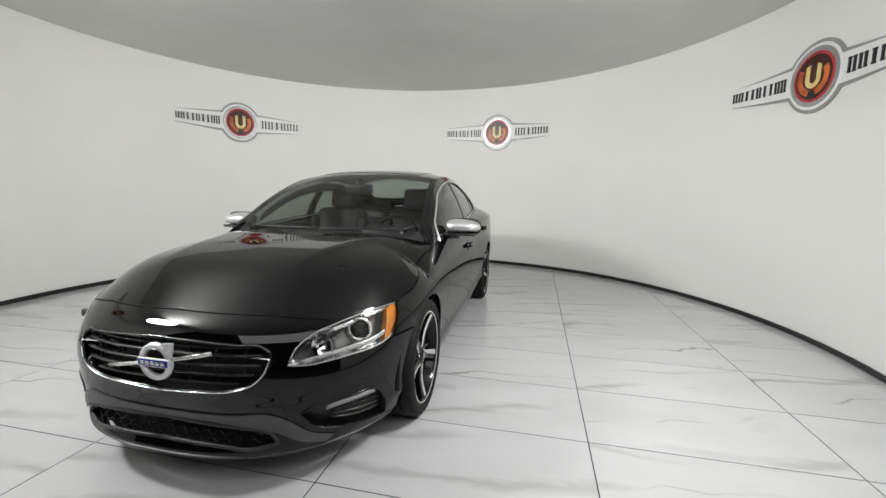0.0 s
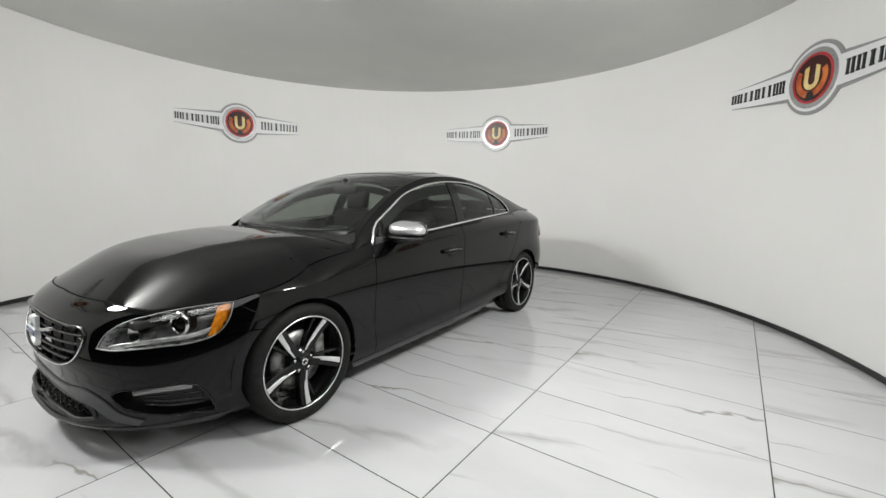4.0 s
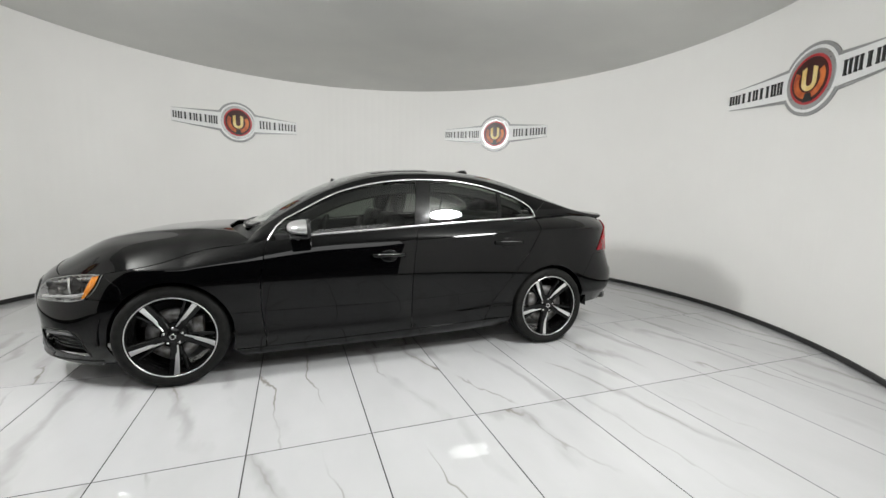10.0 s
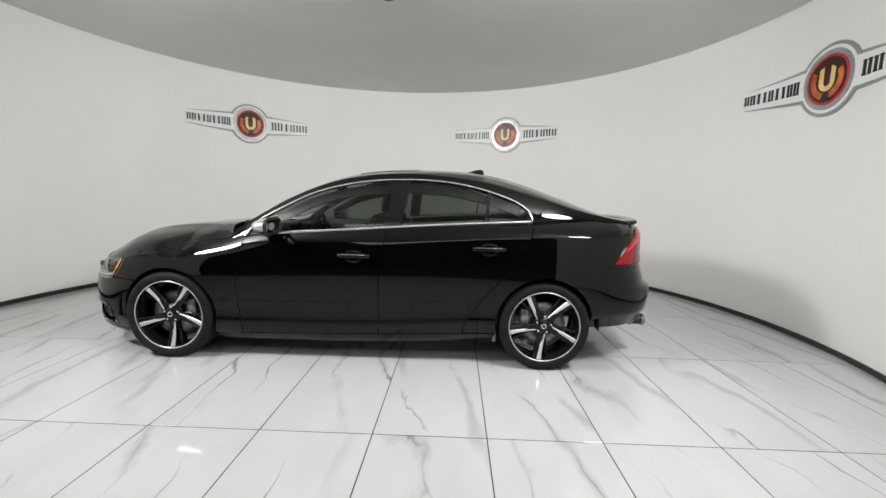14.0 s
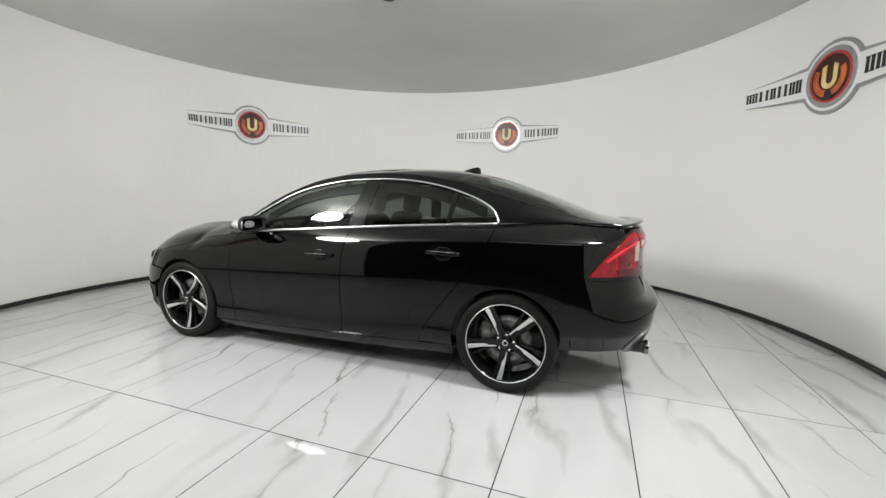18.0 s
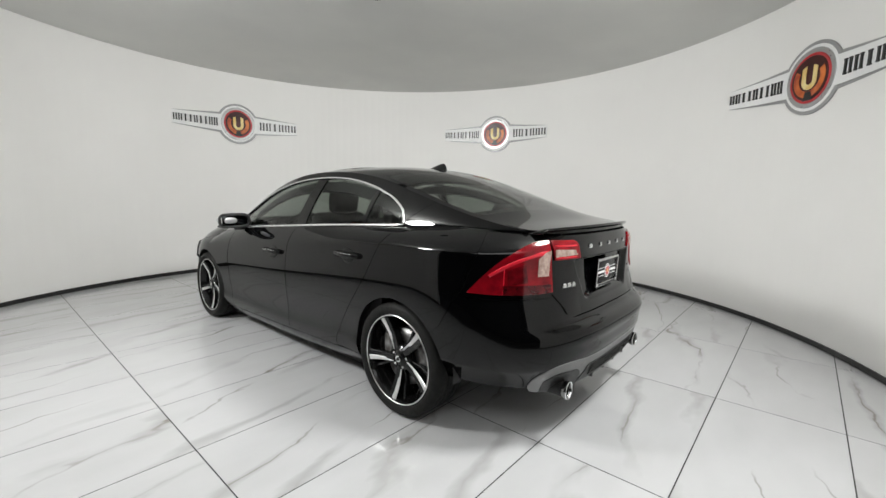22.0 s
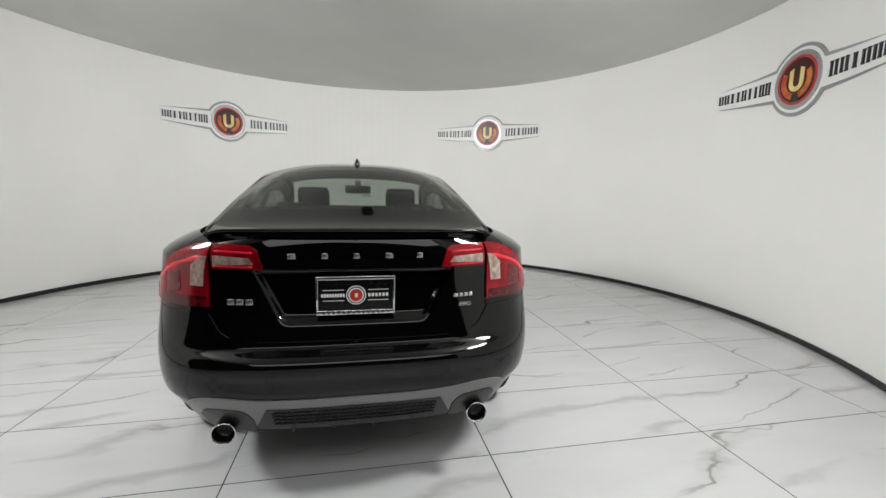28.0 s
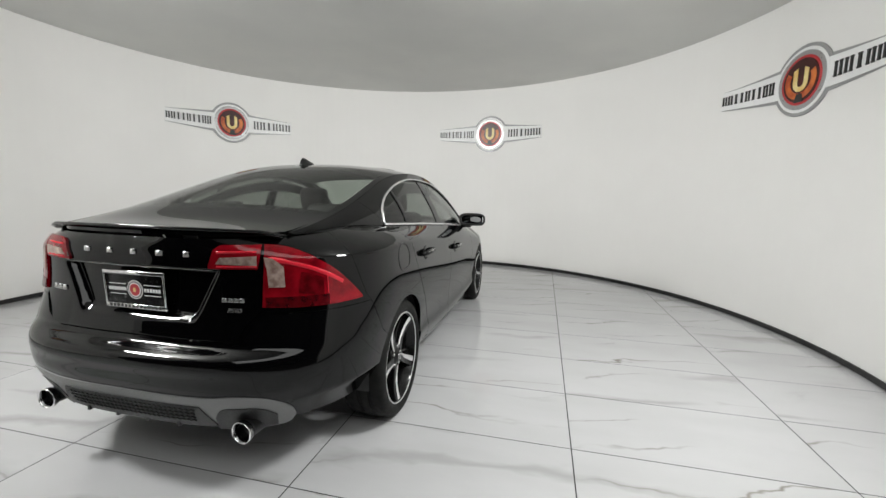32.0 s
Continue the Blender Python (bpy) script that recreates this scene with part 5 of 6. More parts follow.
for flip in (1, -1):
    # headlights
    low_pts, high_pts = HEADLIGHT[:8], [HEADLIGHT[0]] + HEADLIGHT[:7:-1] + [HEADLIGHT[7]]
    low_f, high_f = line(*ease(low_pts, 40)), line(*ease(high_pts, 40))
    tips = (line(low_pts[0], low_pts[0]), line(low_pts[-1], low_pts[-1]))
    lamp = part("headlight", panel("headlight", low_f, high_f, *tips, 30, 12, LAMP_DARK, flip=flip, lift=-0.07, flange=0), car, "clear headlight with a projector and an amber corner")
    lens = part("lens", panel("lens", low_f, high_f, *tips, 36, 14, LENS, flip=flip, lift=0.003, flange=0), lamp, "clear plastic lens")
    lens.visible_shadow = False
    ring_path = on(body, ease(low_pts, 30) + ease(high_pts, 30)[::-1][1:-1], 0.001, flip, True, 1)
    part("bezel", tube("bezel", ring_path, 0.0034, VENT_SILVER, 8, 1.0, True), lamp, "silver edge of the lamp")
    walls_a, walls_b = on(body, ease(low_pts, 30) + ease(high_pts, 30)[::-1][1:-1], 0.0, flip, True, 1), on(body, ease(low_pts, 30) + ease(high_pts, 30)[::-1][1:-1], -0.07, flip, True, 1)
    n = len(walls_a)
    part("housing", mesh_of("housing", walls_a + walls_b, [(i, (i + 1) % n, n + (i + 1) % n, n + i) for i in range(n)], SATIN, True), lamp, "silver lamp housing")
    inner_strip = [tuple(np.array(low_f(t)) * 0.80 + np.array(high_f(t)) * 0.20) for t in np.linspace(0.08, 0.86, 24)]
    part("light_strip", tube("light_strip", on(body, inner_strip, -0.014, flip, steps=1), 0.011, CLEAR_STRIP, 8, 0.5), lamp, "clear lower light strip")
    brow = [tuple(np.array(low_f(t)) * 0.1 + np.array(high_f(t)) * 0.9) for t in np.linspace(0.3, 0.9, 20)]
    part("brow", tube("brow", on(body, brow, -0.02, flip, steps=1), 0.010, SATIN, 8, 0.6), lamp, "silver brow")
    place = out_of(body, wrap(1.954, 0.715), 0.655, flip)
    ahead = Matrix.Translation(place.translation) @ Matrix.Rotation(radians(-90 + flip * 18), 4, "Z")
    part("projector", lathe("projector", [(0.0005, 0.012), (0.02, 0.008), (0.036, -0.004), (0.040, -0.008), (0.041, -0.001), (0.054, -0.001), (0.056, -0.012), (0.050, -0.05)], GLOSS_BLACK, 36), lamp, "projector lens", ahead @ Matrix.Translation((0, -0.032, 0)))
    part("projector_ring", lathe("projector_ring", [(0.041, 0.0), (0.045, 0.006), (0.052, 0.006), (0.056, -0.004)], CHROME, 36), lamp, "chrome projector ring", ahead @ Matrix.Translation((0, -0.030, 0)))
    place = out_of(body, wrap(2.085, 0.605), 0.615, flip)
    ahead = Matrix.Translation(place.translation) @ Matrix.Rotation(radians(-90 + flip * 10), 4, "Z")
    part("reflector", lathe("reflector", [(0.008, -0.04), (0.03, -0.028), (0.044, -0.004), (0.046, -0.004)], CHROME, 30), lamp, "chrome main-beam reflector", ahead @ Matrix.Translation((0, -0.022, 0)))
    amber_low, amber_high = line(*[low_f(t) for t in np.linspace(0.68, 0.985, 12)]), line(*[tuple(np.array(low_f(t)) * 0.12 + np.array(high_f(t)) * 0.88) for t in np.linspace(0.88, 0.985, 12)])
    inner_side = line(*[tuple((1 - k) * np.array(amber_low(0)) + k * np.array(amber_high(0))) for k in np.linspace(0, 1, 6)])
    outer_side = line(*[tuple((1 - k) * np.array(amber_low(1)) + k * np.array(amber_high(1))) for k in np.linspace(0, 1, 6)])
    part("amber_lamp", panel("amber_lamp", amber_low, amber_high, inner_side, outer_side, 14, 8, AMBER, flip=flip, lift=-0.004, flange=0.03), lamp, "orange side lamp")
    # fog lamps in the bumper corners
    ring_path = on(body, ease(FOG + FOG[:1], 50)[:-1], 0.0, flip, True, 1)
    fog = part("corner_vent", tube("corner_vent", ring_path, 0.005, GLOSS_BLACK, 8, 1.0, True), car, "black bumper vent with a silver blade")
    part("vent_back", panel("vent_back", line((wrap(2.19, 0.53), 0.205), (wrap(1.83, 0.83), 0.205)), line((wrap(2.19, 0.53), 0.41), (wrap(1.83, 0.83), 0.41)), line((wrap(2.19, 0.53), 0.205), (wrap(2.19, 0.53), 0.41)), line((wrap(1.83, 0.83), 0.205), (wrap(1.83, 0.83), 0.41)), 10, 6, BLACK_PLASTIC, flip=flip, lift=-0.045, flange=0), fog)
    blade = [(wrap(2.115, 0.65), 0.362), (wrap(2.07, 0.69), 0.370), (wrap(2.0, 0.745), 0.374), (wrap(1.93, 0.79), 0.372)]
    part("vent_blade", tube("vent_blade", on(body, ease(blade, 16), -0.006, flip, steps=1), 0.013, VENT_SILVER, 8, 0.7), fog, "dull silver blade")
    for dz in (0.036, 0.064, 0.092):
        sl = [(wrap(2.095, 0.67), 0.362 - dz * 0.7), (wrap(2.0, 0.745), 0.368 - dz), (wrap(1.89, 0.81), 0.362 - dz)]
        part("vent_slat", tube("vent_slat", on(body, ease(sl, 12), -0.022, flip, steps=1), 0.005, SLAT, 8, 0.8), fog)
    # door mirrors
    mirror = part("door_mirror", None, car, "satin silver door mirror on a black foot", pose(0.60, flip * 0.945, 1.012))
    bm = bmesh.new()
    bmesh.ops.create_uvsphere(bm, u_segments=32, v_segments=18, radius=1.0)
    for v in bm.verts:
        c = v.co
        x, y, z = c.x, c.y * flip, c.z
        p = 0.70
        x, y, z = [math.copysign(abs(k) ** p, k) for k in (x, y, z)]
        x = x * 0.105 if x > 0 else x * 0.035
        z = z if z > 0 else z * 0.72
        out = (y + 1) / 2
        v.co = (x - 0.030 * out, flip * y * 0.128, z * (0.064 - 0.014 * out) * (1.0 - 0.22 * max(0.0, x / 0.105)) + 0.004 - 0.004 * out)
    part("cap", bm_mesh("cap", bm, CAP, True), mirror, "satin silver mirror cap")
    part("mirror_glass", box("mirror_glass", (0.004, 0.212, 0.084), MIRROR, 0.0015), mirror, "mirror glass", pose(-0.047, flip * 0.0, 0.004, 0, 0, flip * 4))
    part("mirror_rim", tube("mirror_rim", [(-0.040, flip * 0.120 * math.copysign(abs(math.cos(a)) ** 0.55, math.cos(a)), 0.004 + 0.050 * math.copysign(abs(math.sin(a)) ** 0.55, math.sin(a))) for a in np.linspace(0, 2 * math.pi, 40, endpoint=False)], 0.013, BLACK_PLASTIC, 6, 1.0, True), mirror, "black mirror rim")
    part("lower_shell", box("lower_shell", (0.115, 0.225, 0.018), BLACK_PLASTIC, 0.008), mirror, "black lower shell", pose(0.016, flip * -0.010, -0.048))
    part("foot", tube("foot", [(0.03, flip * -0.15, -0.060), (0.028, flip * -0.09, -0.062), (0.022, flip * -0.02, -0.056)], 0.024, BLACK_PLASTIC, 10, 0.55), mirror, "black mirror foot")
    # door handles
    for x, z in ((0.002, 0.811), (-0.968, 0.886)):
        h = part("door_handle", None, car, "black pull handle over a cup whose shade is a black oval", out_of(body, x, z, flip))
        part("grip", tube("grip", [(-0.118, -0.002, 0.0), (-0.112, 0.018, 0.0), (-0.09, 0.031, 0.001), (0.0, 0.035, 0.002), (0.09, 0.031, 0.001), (0.112, 0.018, 0.0), (0.118, -0.002, 0.0)], 0.0155, PAINT, 10, 0.7), h)
        # The cup's shaded hollow is put in as a flat gloss black oval.
        bm = bmesh.new()
        bmesh.ops.create_uvsphere(bm, u_segments=24, v_segments=10, radius=1.0)
        bmesh.ops.scale(bm, vec=(0.066, 0.005, 0.046), verts=bm.verts)
        part("cup", bm_mesh("cup", bm, GLOSS_BLACK, True), h, "black oval drawn for the shaded handle cup", pose(0.0, 0.001, -0.004))
        part("grip_edge", tube("grip_edge", [(-0.09, 0.0420, 0.009), (0.0, 0.0460, 0.010), (0.09, 0.0420, 0.009)], 0.0016, CHROME, 6), h)

# ---- car: tail ----
for flip in (1, -1):
    tip = (wrap(-1.855, 0.85), 0.797)
    low_f = line(tip, (wrap(-2.0, 0.77), 0.793), (wrap(-2.10, 0.67), 0.793), (wrap(-2.165, 0.575), 0.798))
    high_f = line(*ease([tip, (wrap(-1.92, 0.828), 0.872), (wrap(-2.0, 0.775), 0.958), (wrap(-2.07, 0.70), 1.014), (wrap(-2.115, 0.64), 1.038), (wrap(-2.14, 0.575), 1.043)], 30))
    lamp = part("tail_light", panel("tail_light", low_f, high_f, line(tip, tip), line((wrap(-2.165, 0.575), 0.798), (wrap(-2.14, 0.575), 1.043)), 40, 26, RED_LENS, flip=flip, lift=0.009, flange=0.03), car, "red wrap-round tail lamp with clear insets")
    part("inner_lens", panel("inner_lens", line((wrap(-2.18, 0.570), 0.950), (wrap(-2.2, 0.36), 0.950)), line((wrap(-2.15, 0.570), 1.043), (wrap(-2.19, 0.41), 1.041), (wrap(-2.2, 0.385), 1.025), (wrap(-2.2, 0.36), 0.962)), line((wrap(-2.18, 0.570), 0.950), (wrap(-2.15, 0.570), 1.043)), line((wrap(-2.2, 0.36), 0.950), (wrap(-2.2, 0.36), 0.962)), 20, 10, RED_LENS, flip=flip, lift=0.009, flange=0.02), lamp, "red lamp on the boot lid")
    part("clear_inset", panel("clear_inset", line((wrap(-2.12, 0.650), 0.878), (wrap(-2.16, 0.605), 0.878)), line((wrap(-2.12, 0.645), 0.960), (wrap(-2.14, 0.615), 0.992), (wrap(-2.16, 0.585), 0.998)), line((wrap(-2.12, 0.650), 0.878), (wrap(-2.12, 0.645), 0.960)), line((wrap(-2.16, 0.605), 0.878), (wrap(-2.16, 0.598), 0.950), (wrap(-2.16, 0.585), 0.998)), 8, 10, CLEAR_LAMP, flip=flip, lift=0.0115, flange=0.004), lamp, "clear indicator window")
    part("reverse_inset", panel("reverse_inset", line((wrap(-2.17, 0.560), 0.966), (wrap(-2.2, 0.395), 0.970)), line((wrap(-2.17, 0.560), 1.001), (wrap(-2.2, 0.415), 0.995)), line((wrap(-2.17, 0.560), 0.966), (wrap(-2.17, 0.560), 1.001)), line((wrap(-2.2, 0.395), 0.970), (wrap(-2.2, 0.415), 0.995)), 10, 4, CLEAR_LAMP, flip=flip, lift=0.0115, flange=0.004), lamp, "clear reversing window")
    part("dark_band", panel("dark_band", line(*[low_f(t) for t in np.linspace(0.40, 0.97, 8)]), line(*[(low_f(t)[0], 0.838) for t in np.linspace(0.40, 0.97, 8)]), line(low_f(0.40), (low_f(0.40)[0], 0.838)), line(low_f(0.97), (low_f(0.97)[0], 0.838)), 12, 4, DARK_RED, flip=flip, lift=0.0112, flange=0.003), lamp, "darker red reflector")
    mix = lambda t, k: tuple(np.array(low_f(t)) * (1 - k) + np.array(high_f(t)) * k)
    part("lamp_chamber", panel("lamp_chamber", line(*[mix(t, 0.26) for t in np.linspace(0.47, 0.70, 8)]), line(*[mix(t, 0.66) for t in np.linspace(0.50, 0.70, 8)]), line(mix(0.47, 0.26), mix(0.50, 0.66)), line(mix(0.70, 0.26), mix(0.70, 0.66)), 10, 6, MID_RED, flip=flip, lift=0.0112, flange=0.003), lamp, "deeper red lamp chamber")
    part("lamp_divider", tube("lamp_divider", on(body, [mix(0.40, 0.02), mix(0.43, 0.30), mix(0.47, 0.74)], 0.0090, flip, steps=6), 0.0028, BRIGHT_RED, 6, 0.5), lamp, "bright rib inside the lamp")
    outer = [tuple(np.array(low_f(t)) * 0.22 + np.array(high_f(t)) * 0.78) for t in np.linspace(0.30, 0.97, 26)]
    part("light_band", tube("light_band", on(body, outer, 0.0072, flip, steps=1), 0.011, BRIGHT_RED, 8, 0.28), lamp, "bright red light band")
    for z in (1.016, 0.962):
        part("light_band", tube("light_band", on(body, [(wrap(-2.17, 0.56), z), (wrap(-2.2, 0.40), z - 0.002)], 0.0095, flip, steps=8), 0.0045, BRIGHT_RED, 8, 0.35), lamp, "bright red light band")
    # exhaust
    pipe = part("exhaust_tip", lathe("exhaust_tip", [(0.042, -0.022), (0.045, -0.015), (0.046, 0.0), (0.046, 0.004), (0.0420, 0.004), (0.039, -0.01), (0.034, -0.07)], DARK_CHROME, 40), car, "chrome exhaust tip", pose(-2.248, flip * 0.518, 0.303, 0, 0, 90 + flip * 4))
    part("tip_ring", lathe("tip_ring", [(0.0462, 0.001), (0.0466, 0.004), (0.0445, 0.0065), (0.0418, 0.005), (0.0408, 0.001)], CHROME, 40), pipe, "bright ring of the tip")
    part("pipe", lathe("pipe", [(0.036, -0.16), (0.038, -0.03), (0.043, -0.020)], BLACK_PLASTIC, 30), pipe, "dark exhaust pipe")
    # Black lining that covers the tip's inner wall up to the mouth.
    part("pipe_inside", lathe("pipe_inside", [(0.0005, -0.045), (0.037, -0.045), (0.0405, -0.006)], BLACK_PLASTIC, 30), pipe, "black lining inside the pipe")
    pocket = [(wrap(-2.2, 0.66), 0.290), (wrap(-2.2, 0.655), 0.356), (wrap(-2.22, 0.61), 0.392), (wrap(-2.25, 0.50), 0.402), (wrap(-2.27, 0.44), 0.392), (wrap(-2.275, 0.415), 0.356), (wrap(-2.275, 0.42), 0.290)]
    part("exhaust_surround", panel("exhaust_surround", line(pocket[0], pocket[-1]), line(*ease(pocket[1:-1], 20)), line(pocket[0], pocket[1]), line(pocket[-1], pocket[-2]), 20, 8, BLACK_PLASTIC, flip=flip, lift=0.008, flange=0.03), car, "black plastic exhaust surround")
band_low = line((wrap(-2.145, 0.69), 0.300), (wrap(-2.16, 0.67), 0.286), (wrap(-2.2, 0.62), 0.282), (wrap(-2.27, 0.45), 0.284), (wrap(-2.28, 0.40), 0.306), (wrap(-2.3, 0.25), 0.312), (TAIL_END, 0.312))
band_high = line(*ease([(wrap(-2.135, 0.70), 0.335), (wrap(-2.15, 0.685), 0.385), (wrap(-2.2, 0.62), 0.440), (wrap(-2.25, 0.50), 0.458), (wrap(-2.28, 0.40), 0.450), (wrap(-2.3, 0.25), 0.447), (TAIL_END, 0.447)], 40))
part("rear_valance", both("rear_valance", band_low, band_high, line((wrap(-2.145, 0.69), 0.300), (wrap(-2.135, 0.70), 0.335)), line((TAIL_END, 0.312), (TAIL_END, 0.447)), 60, 14, GREY_PAINT, lift=0.005), car, "matt silver-grey lower valance")
diff = part("diffuser", both("diffuser", line(*[(s, 0.306) for s in np.linspace(wrap(-2.28, 0.425), TAIL_END, 12)]), line(*[(s, 0.404) for s in np.linspace(wrap(-2.29, 0.355), TAIL_END, 12)]), line((wrap(-2.28, 0.425), 0.306), (wrap(-2.29, 0.355), 0.404)), line((TAIL_END, 0.306), (TAIL_END, 0.404)), 30, 8, BLACK_PLASTIC, lift=0.009, flange=0.06), car, "black diffuser with fins and mesh")
for y in (-0.24, -0.08, 0.08, 0.24):
    part("fin", prism("fin", [(-0.07, 0.012), (0.02, 0.012), (0.02, 0.035), (-0.09, 0.04)], 0.012, BLACK_PLASTIC), diff, "", pose(-2.243, y + 0.006, 0.282, 0, 0, 180))
for row in range(4):
    part("mesh_bar", halves("mesh_bar", [(s, 0.336 + 0.017 * row + (0.006 if i % 2 else 0)) for i, s in enumerate(np.linspace(wrap(-2.28, 0.33), TAIL_END, 28))], 0.003, GLOSS_BLACK, 0.012, 5), diff)

part("boot_crease", halves("boot_crease", [(s, 0.942) for s in np.linspace(wrap(-2.19, 0.37), TAIL_END, 12)], 0.0014, BLACK_PLASTIC, 0.0005, 5), boot, "thin seam across the boot lid")
verts, faces, n = [], [], 40
for i in range(n + 1):
    y = -0.60 + 1.20 * i / n
    k = abs(y) / 0.60
    x, z = -2.205 + 0.10 * k ** 2.4, 1.104 - 0.012 * k ** 2
    drop = 0.0 if k < 0.9 else (k - 0.9) * 0.12
    for dx, dz in ((0.115, -0.016), (0.06, 0.002), (0.0, 0.010), (-0.004, 0.002), (0.02, -0.012), (0.06, -0.022)):
        verts.append((x + dx, y, z + dz - drop))
for i in range(n):
    for k in range(6):
        m = (k + 1) % 6
        faces.append((6 * i + k, 6 * i + m, 6 * i + 6 + m, 6 * i + 6 + k))
faces += [tuple(range(6))[::-1], tuple(range(6 * n, 6 * n + 6))]
part("lip_spoiler", mesh_of("lip_spoiler", verts, faces, PAINT, True), boot, "slim black lip spoiler")
plate_at = pose(-2.196, 0, 0.842, 0, 0, 90) @ pose(0, 0, 0, -2)
plate = part("plate", box("plate", (0.305, 0.006, 0.152), PLATE_BLACK, 0.002), boot, "black showroom plate in a chrome frame", plate_at @ pose(0, 0.016, 0))
for (x, z, sx, sz) in ((0, 0.072, 0.318, 0.016), (0, -0.072, 0.318, 0.020), (-0.154, 0, 0.009, 0.15), (0.154, 0, 0.009, 0.15)):
    part("plate_frame", box("plate_frame", (sx, 0.012, sz), PLATE_FRAME, 0.003), plate, "chrome plate frame", pose(x, 0.004, z))
for r, y, mat in ((0.040, 0.0040, SIGN_WHITE), (0.036, 0.0045, SIGN_BLACK), (0.031, 0.0050, SIGN_WHITE), (0.026, 0.0056, SIGN_RIM)):
    part("plate_roundel", lathe("plate_roundel", [(0.0005, y), (r, y), (r, 0.0)], mat, 32, False), plate)
part("plate_emblem", box("plate_emblem", (0.012, 0.002, 0.017), SIGN_GOLD, 0.0008), plate, "gold emblem", pose(0, 0.0066, 0))
for k in range(9):
    part("letter_bar", box("letter_bar", (0.0075, 0.002, 0.014), SIGN_WHITE, 0.0005), plate, "", pose(0.134 - 0.0105 * k, 0.004, 0))
for k in range(6):
    part("letter_bar", box("letter_bar", (0.0095, 0.002, 0.014), SIGN_WHITE, 0.0005), plate, "", pose(-0.053 - 0.0145 * k, 0.004, 0))
for z in (0.022, -0.022):
    for x in (0.09, -0.09):
        part("plate_line", box("plate_line", (0.085, 0.002, 0.002), SIGN_WHITE, 0.0004), plate, "", pose(x, 0.004, z))
for k in range(14):
    part("letter_bar", box("letter_bar", (0.011, 0.003, 0.012), DARK_SATIN, 0.0008), plate, "", pose(0.13 - 0.02 * k, 0.0105, -0.070))


def badge_bars(y0, z, widths, h, step):
    """A badge whose lettering is drawn as chrome bars."""
    for k, wd in enumerate(widths):
        y = y0 - step * k
        s = wrap(tail_x(z), abs(y)) if abs(y) > 0.02 else TAIL_END
        m = out_of(body, s if abs(y) > 0.02 else TAIL_END + 0.003, z, 1 if y >= 0 else -1)
        me = box("badge_bar", (wd, 0.005, h), SATIN, 0.0016)
        part("badge_bar", me, boot, "chrome badge bar", m @ pose(0, 0.003, 0))


badge_bars(0.250, 1.003, (0.030, 0.024, 0.024, 0.030, 0.024), 0.021, 0.1285)
badge_bars(0.506, 0.819, (0.027, 0.027, 0.027), 0.022, 0.041)
badge_bars(-0.434, 0.824, (0.019, 0.019, 0.019, 0.019), 0.015, 0.027)


def lettering(text, height, depth, mat):
    """A word as a solid mesh about its middle, upright in x and z, facing +y."""
    words = bpy.data.curves.new("lettering", "FONT")
    words.body, words.size, words.extrude, words.align_x, words.align_y = text, height, depth, "CENTER", "CENTER"
    holder = new("lettering", words)
    me = bpy.data.meshes.new_from_object(holder.evaluated_get(bpy.context.evaluated_depsgraph_get()))
    bpy.data.objects.remove(holder)
    me.transform(pose(0, 0, 0, 90, 0, 180))
    me.materials.clear()
    me.materials.append(mat)
    return me


part("badge_letters", lettering("AWD", 0.024, 0.0025, SATIN), boot, "chrome letters AWD", out_of(body, wrap(tail_x(0.783), 0.482), 0.783, -1) @ pose(0, 0.003, 0))

# fuel flap on the right rear quarter
flap = [(-1.345, 0.855), (-1.475, 0.855), (-1.495, 0.875), (-1.495, 0.955), (-1.475, 0.975), (-1.365, 0.975), (-1.34, 0.955), (-1.33, 0.875)]
part("fuel_flap", tube("fuel_flap", on(body, ease(flap + flap[:1], 40)[:-1], 0.0004, -1, True, 1), 0.0030, BLACK_PLASTIC, 5, 1.0, True), car, "seam of the rounded fuel flap")

# shark fin, sunroof, wipers
fin_v, fin_f = [], []
for i, (t, h, w) in enumerate(((0.0, 0.002, 0.012), (0.03, 0.014, 0.024), (0.07, 0.030, 0.028), (0.11, 0.045, 0.026), (0.145, 0.052, 0.020), (0.165, 0.040, 0.016), (0.17, 0.0, 0.022))):
    x, z = -0.80 - t, middle_z(-0.80 - t) - 0.003
    fin_v += [(x, -w, z), (x, -w * 0.35, z + h * 0.75), (x, 0, z + h), (x, w * 0.35, z + h * 0.75), (x, w, z)]
for i in range(6):
    for k in range(4):
        fin_f.append((5 * i + k, 5 * i + k + 1, 5 * i + 6 + k, 5 * i + 5 + k))
part("roof_aerial", mesh_of("roof_aerial", fin_v, fin_f, GLOSS_BLACK, True), car, "black shark-fin aerial")
part("sunroof", panel("sunroof", line(*[(-0.42, w) for w in np.linspace(-0.72, 0.72, 20)]), line(*[(0.05, w) for w in np.linspace(-0.72, 0.72, 20)]), line((-0.42, -0.72), (0.05, -0.72)), line((-0.42, 0.72), (0.05, 0.72)), 24, 14, GLOSS_BLACK, top, lift=0.003, flange=0.006), car, "dark glass sunroof panel")
for w0, w1 in ((0.05, 0.86), (-0.72, 0.0)):
    arm = [top(screen_low(abs(w)) - 0.012, w) + Vector((0.0, 0, 0.012)) for w in np.linspace(w0, w1, 9)]
    part("wiper", tube("wiper", arm, 0.007, BLACK_PLASTIC, 6, 1.3), car, "black wiper arm at rest")

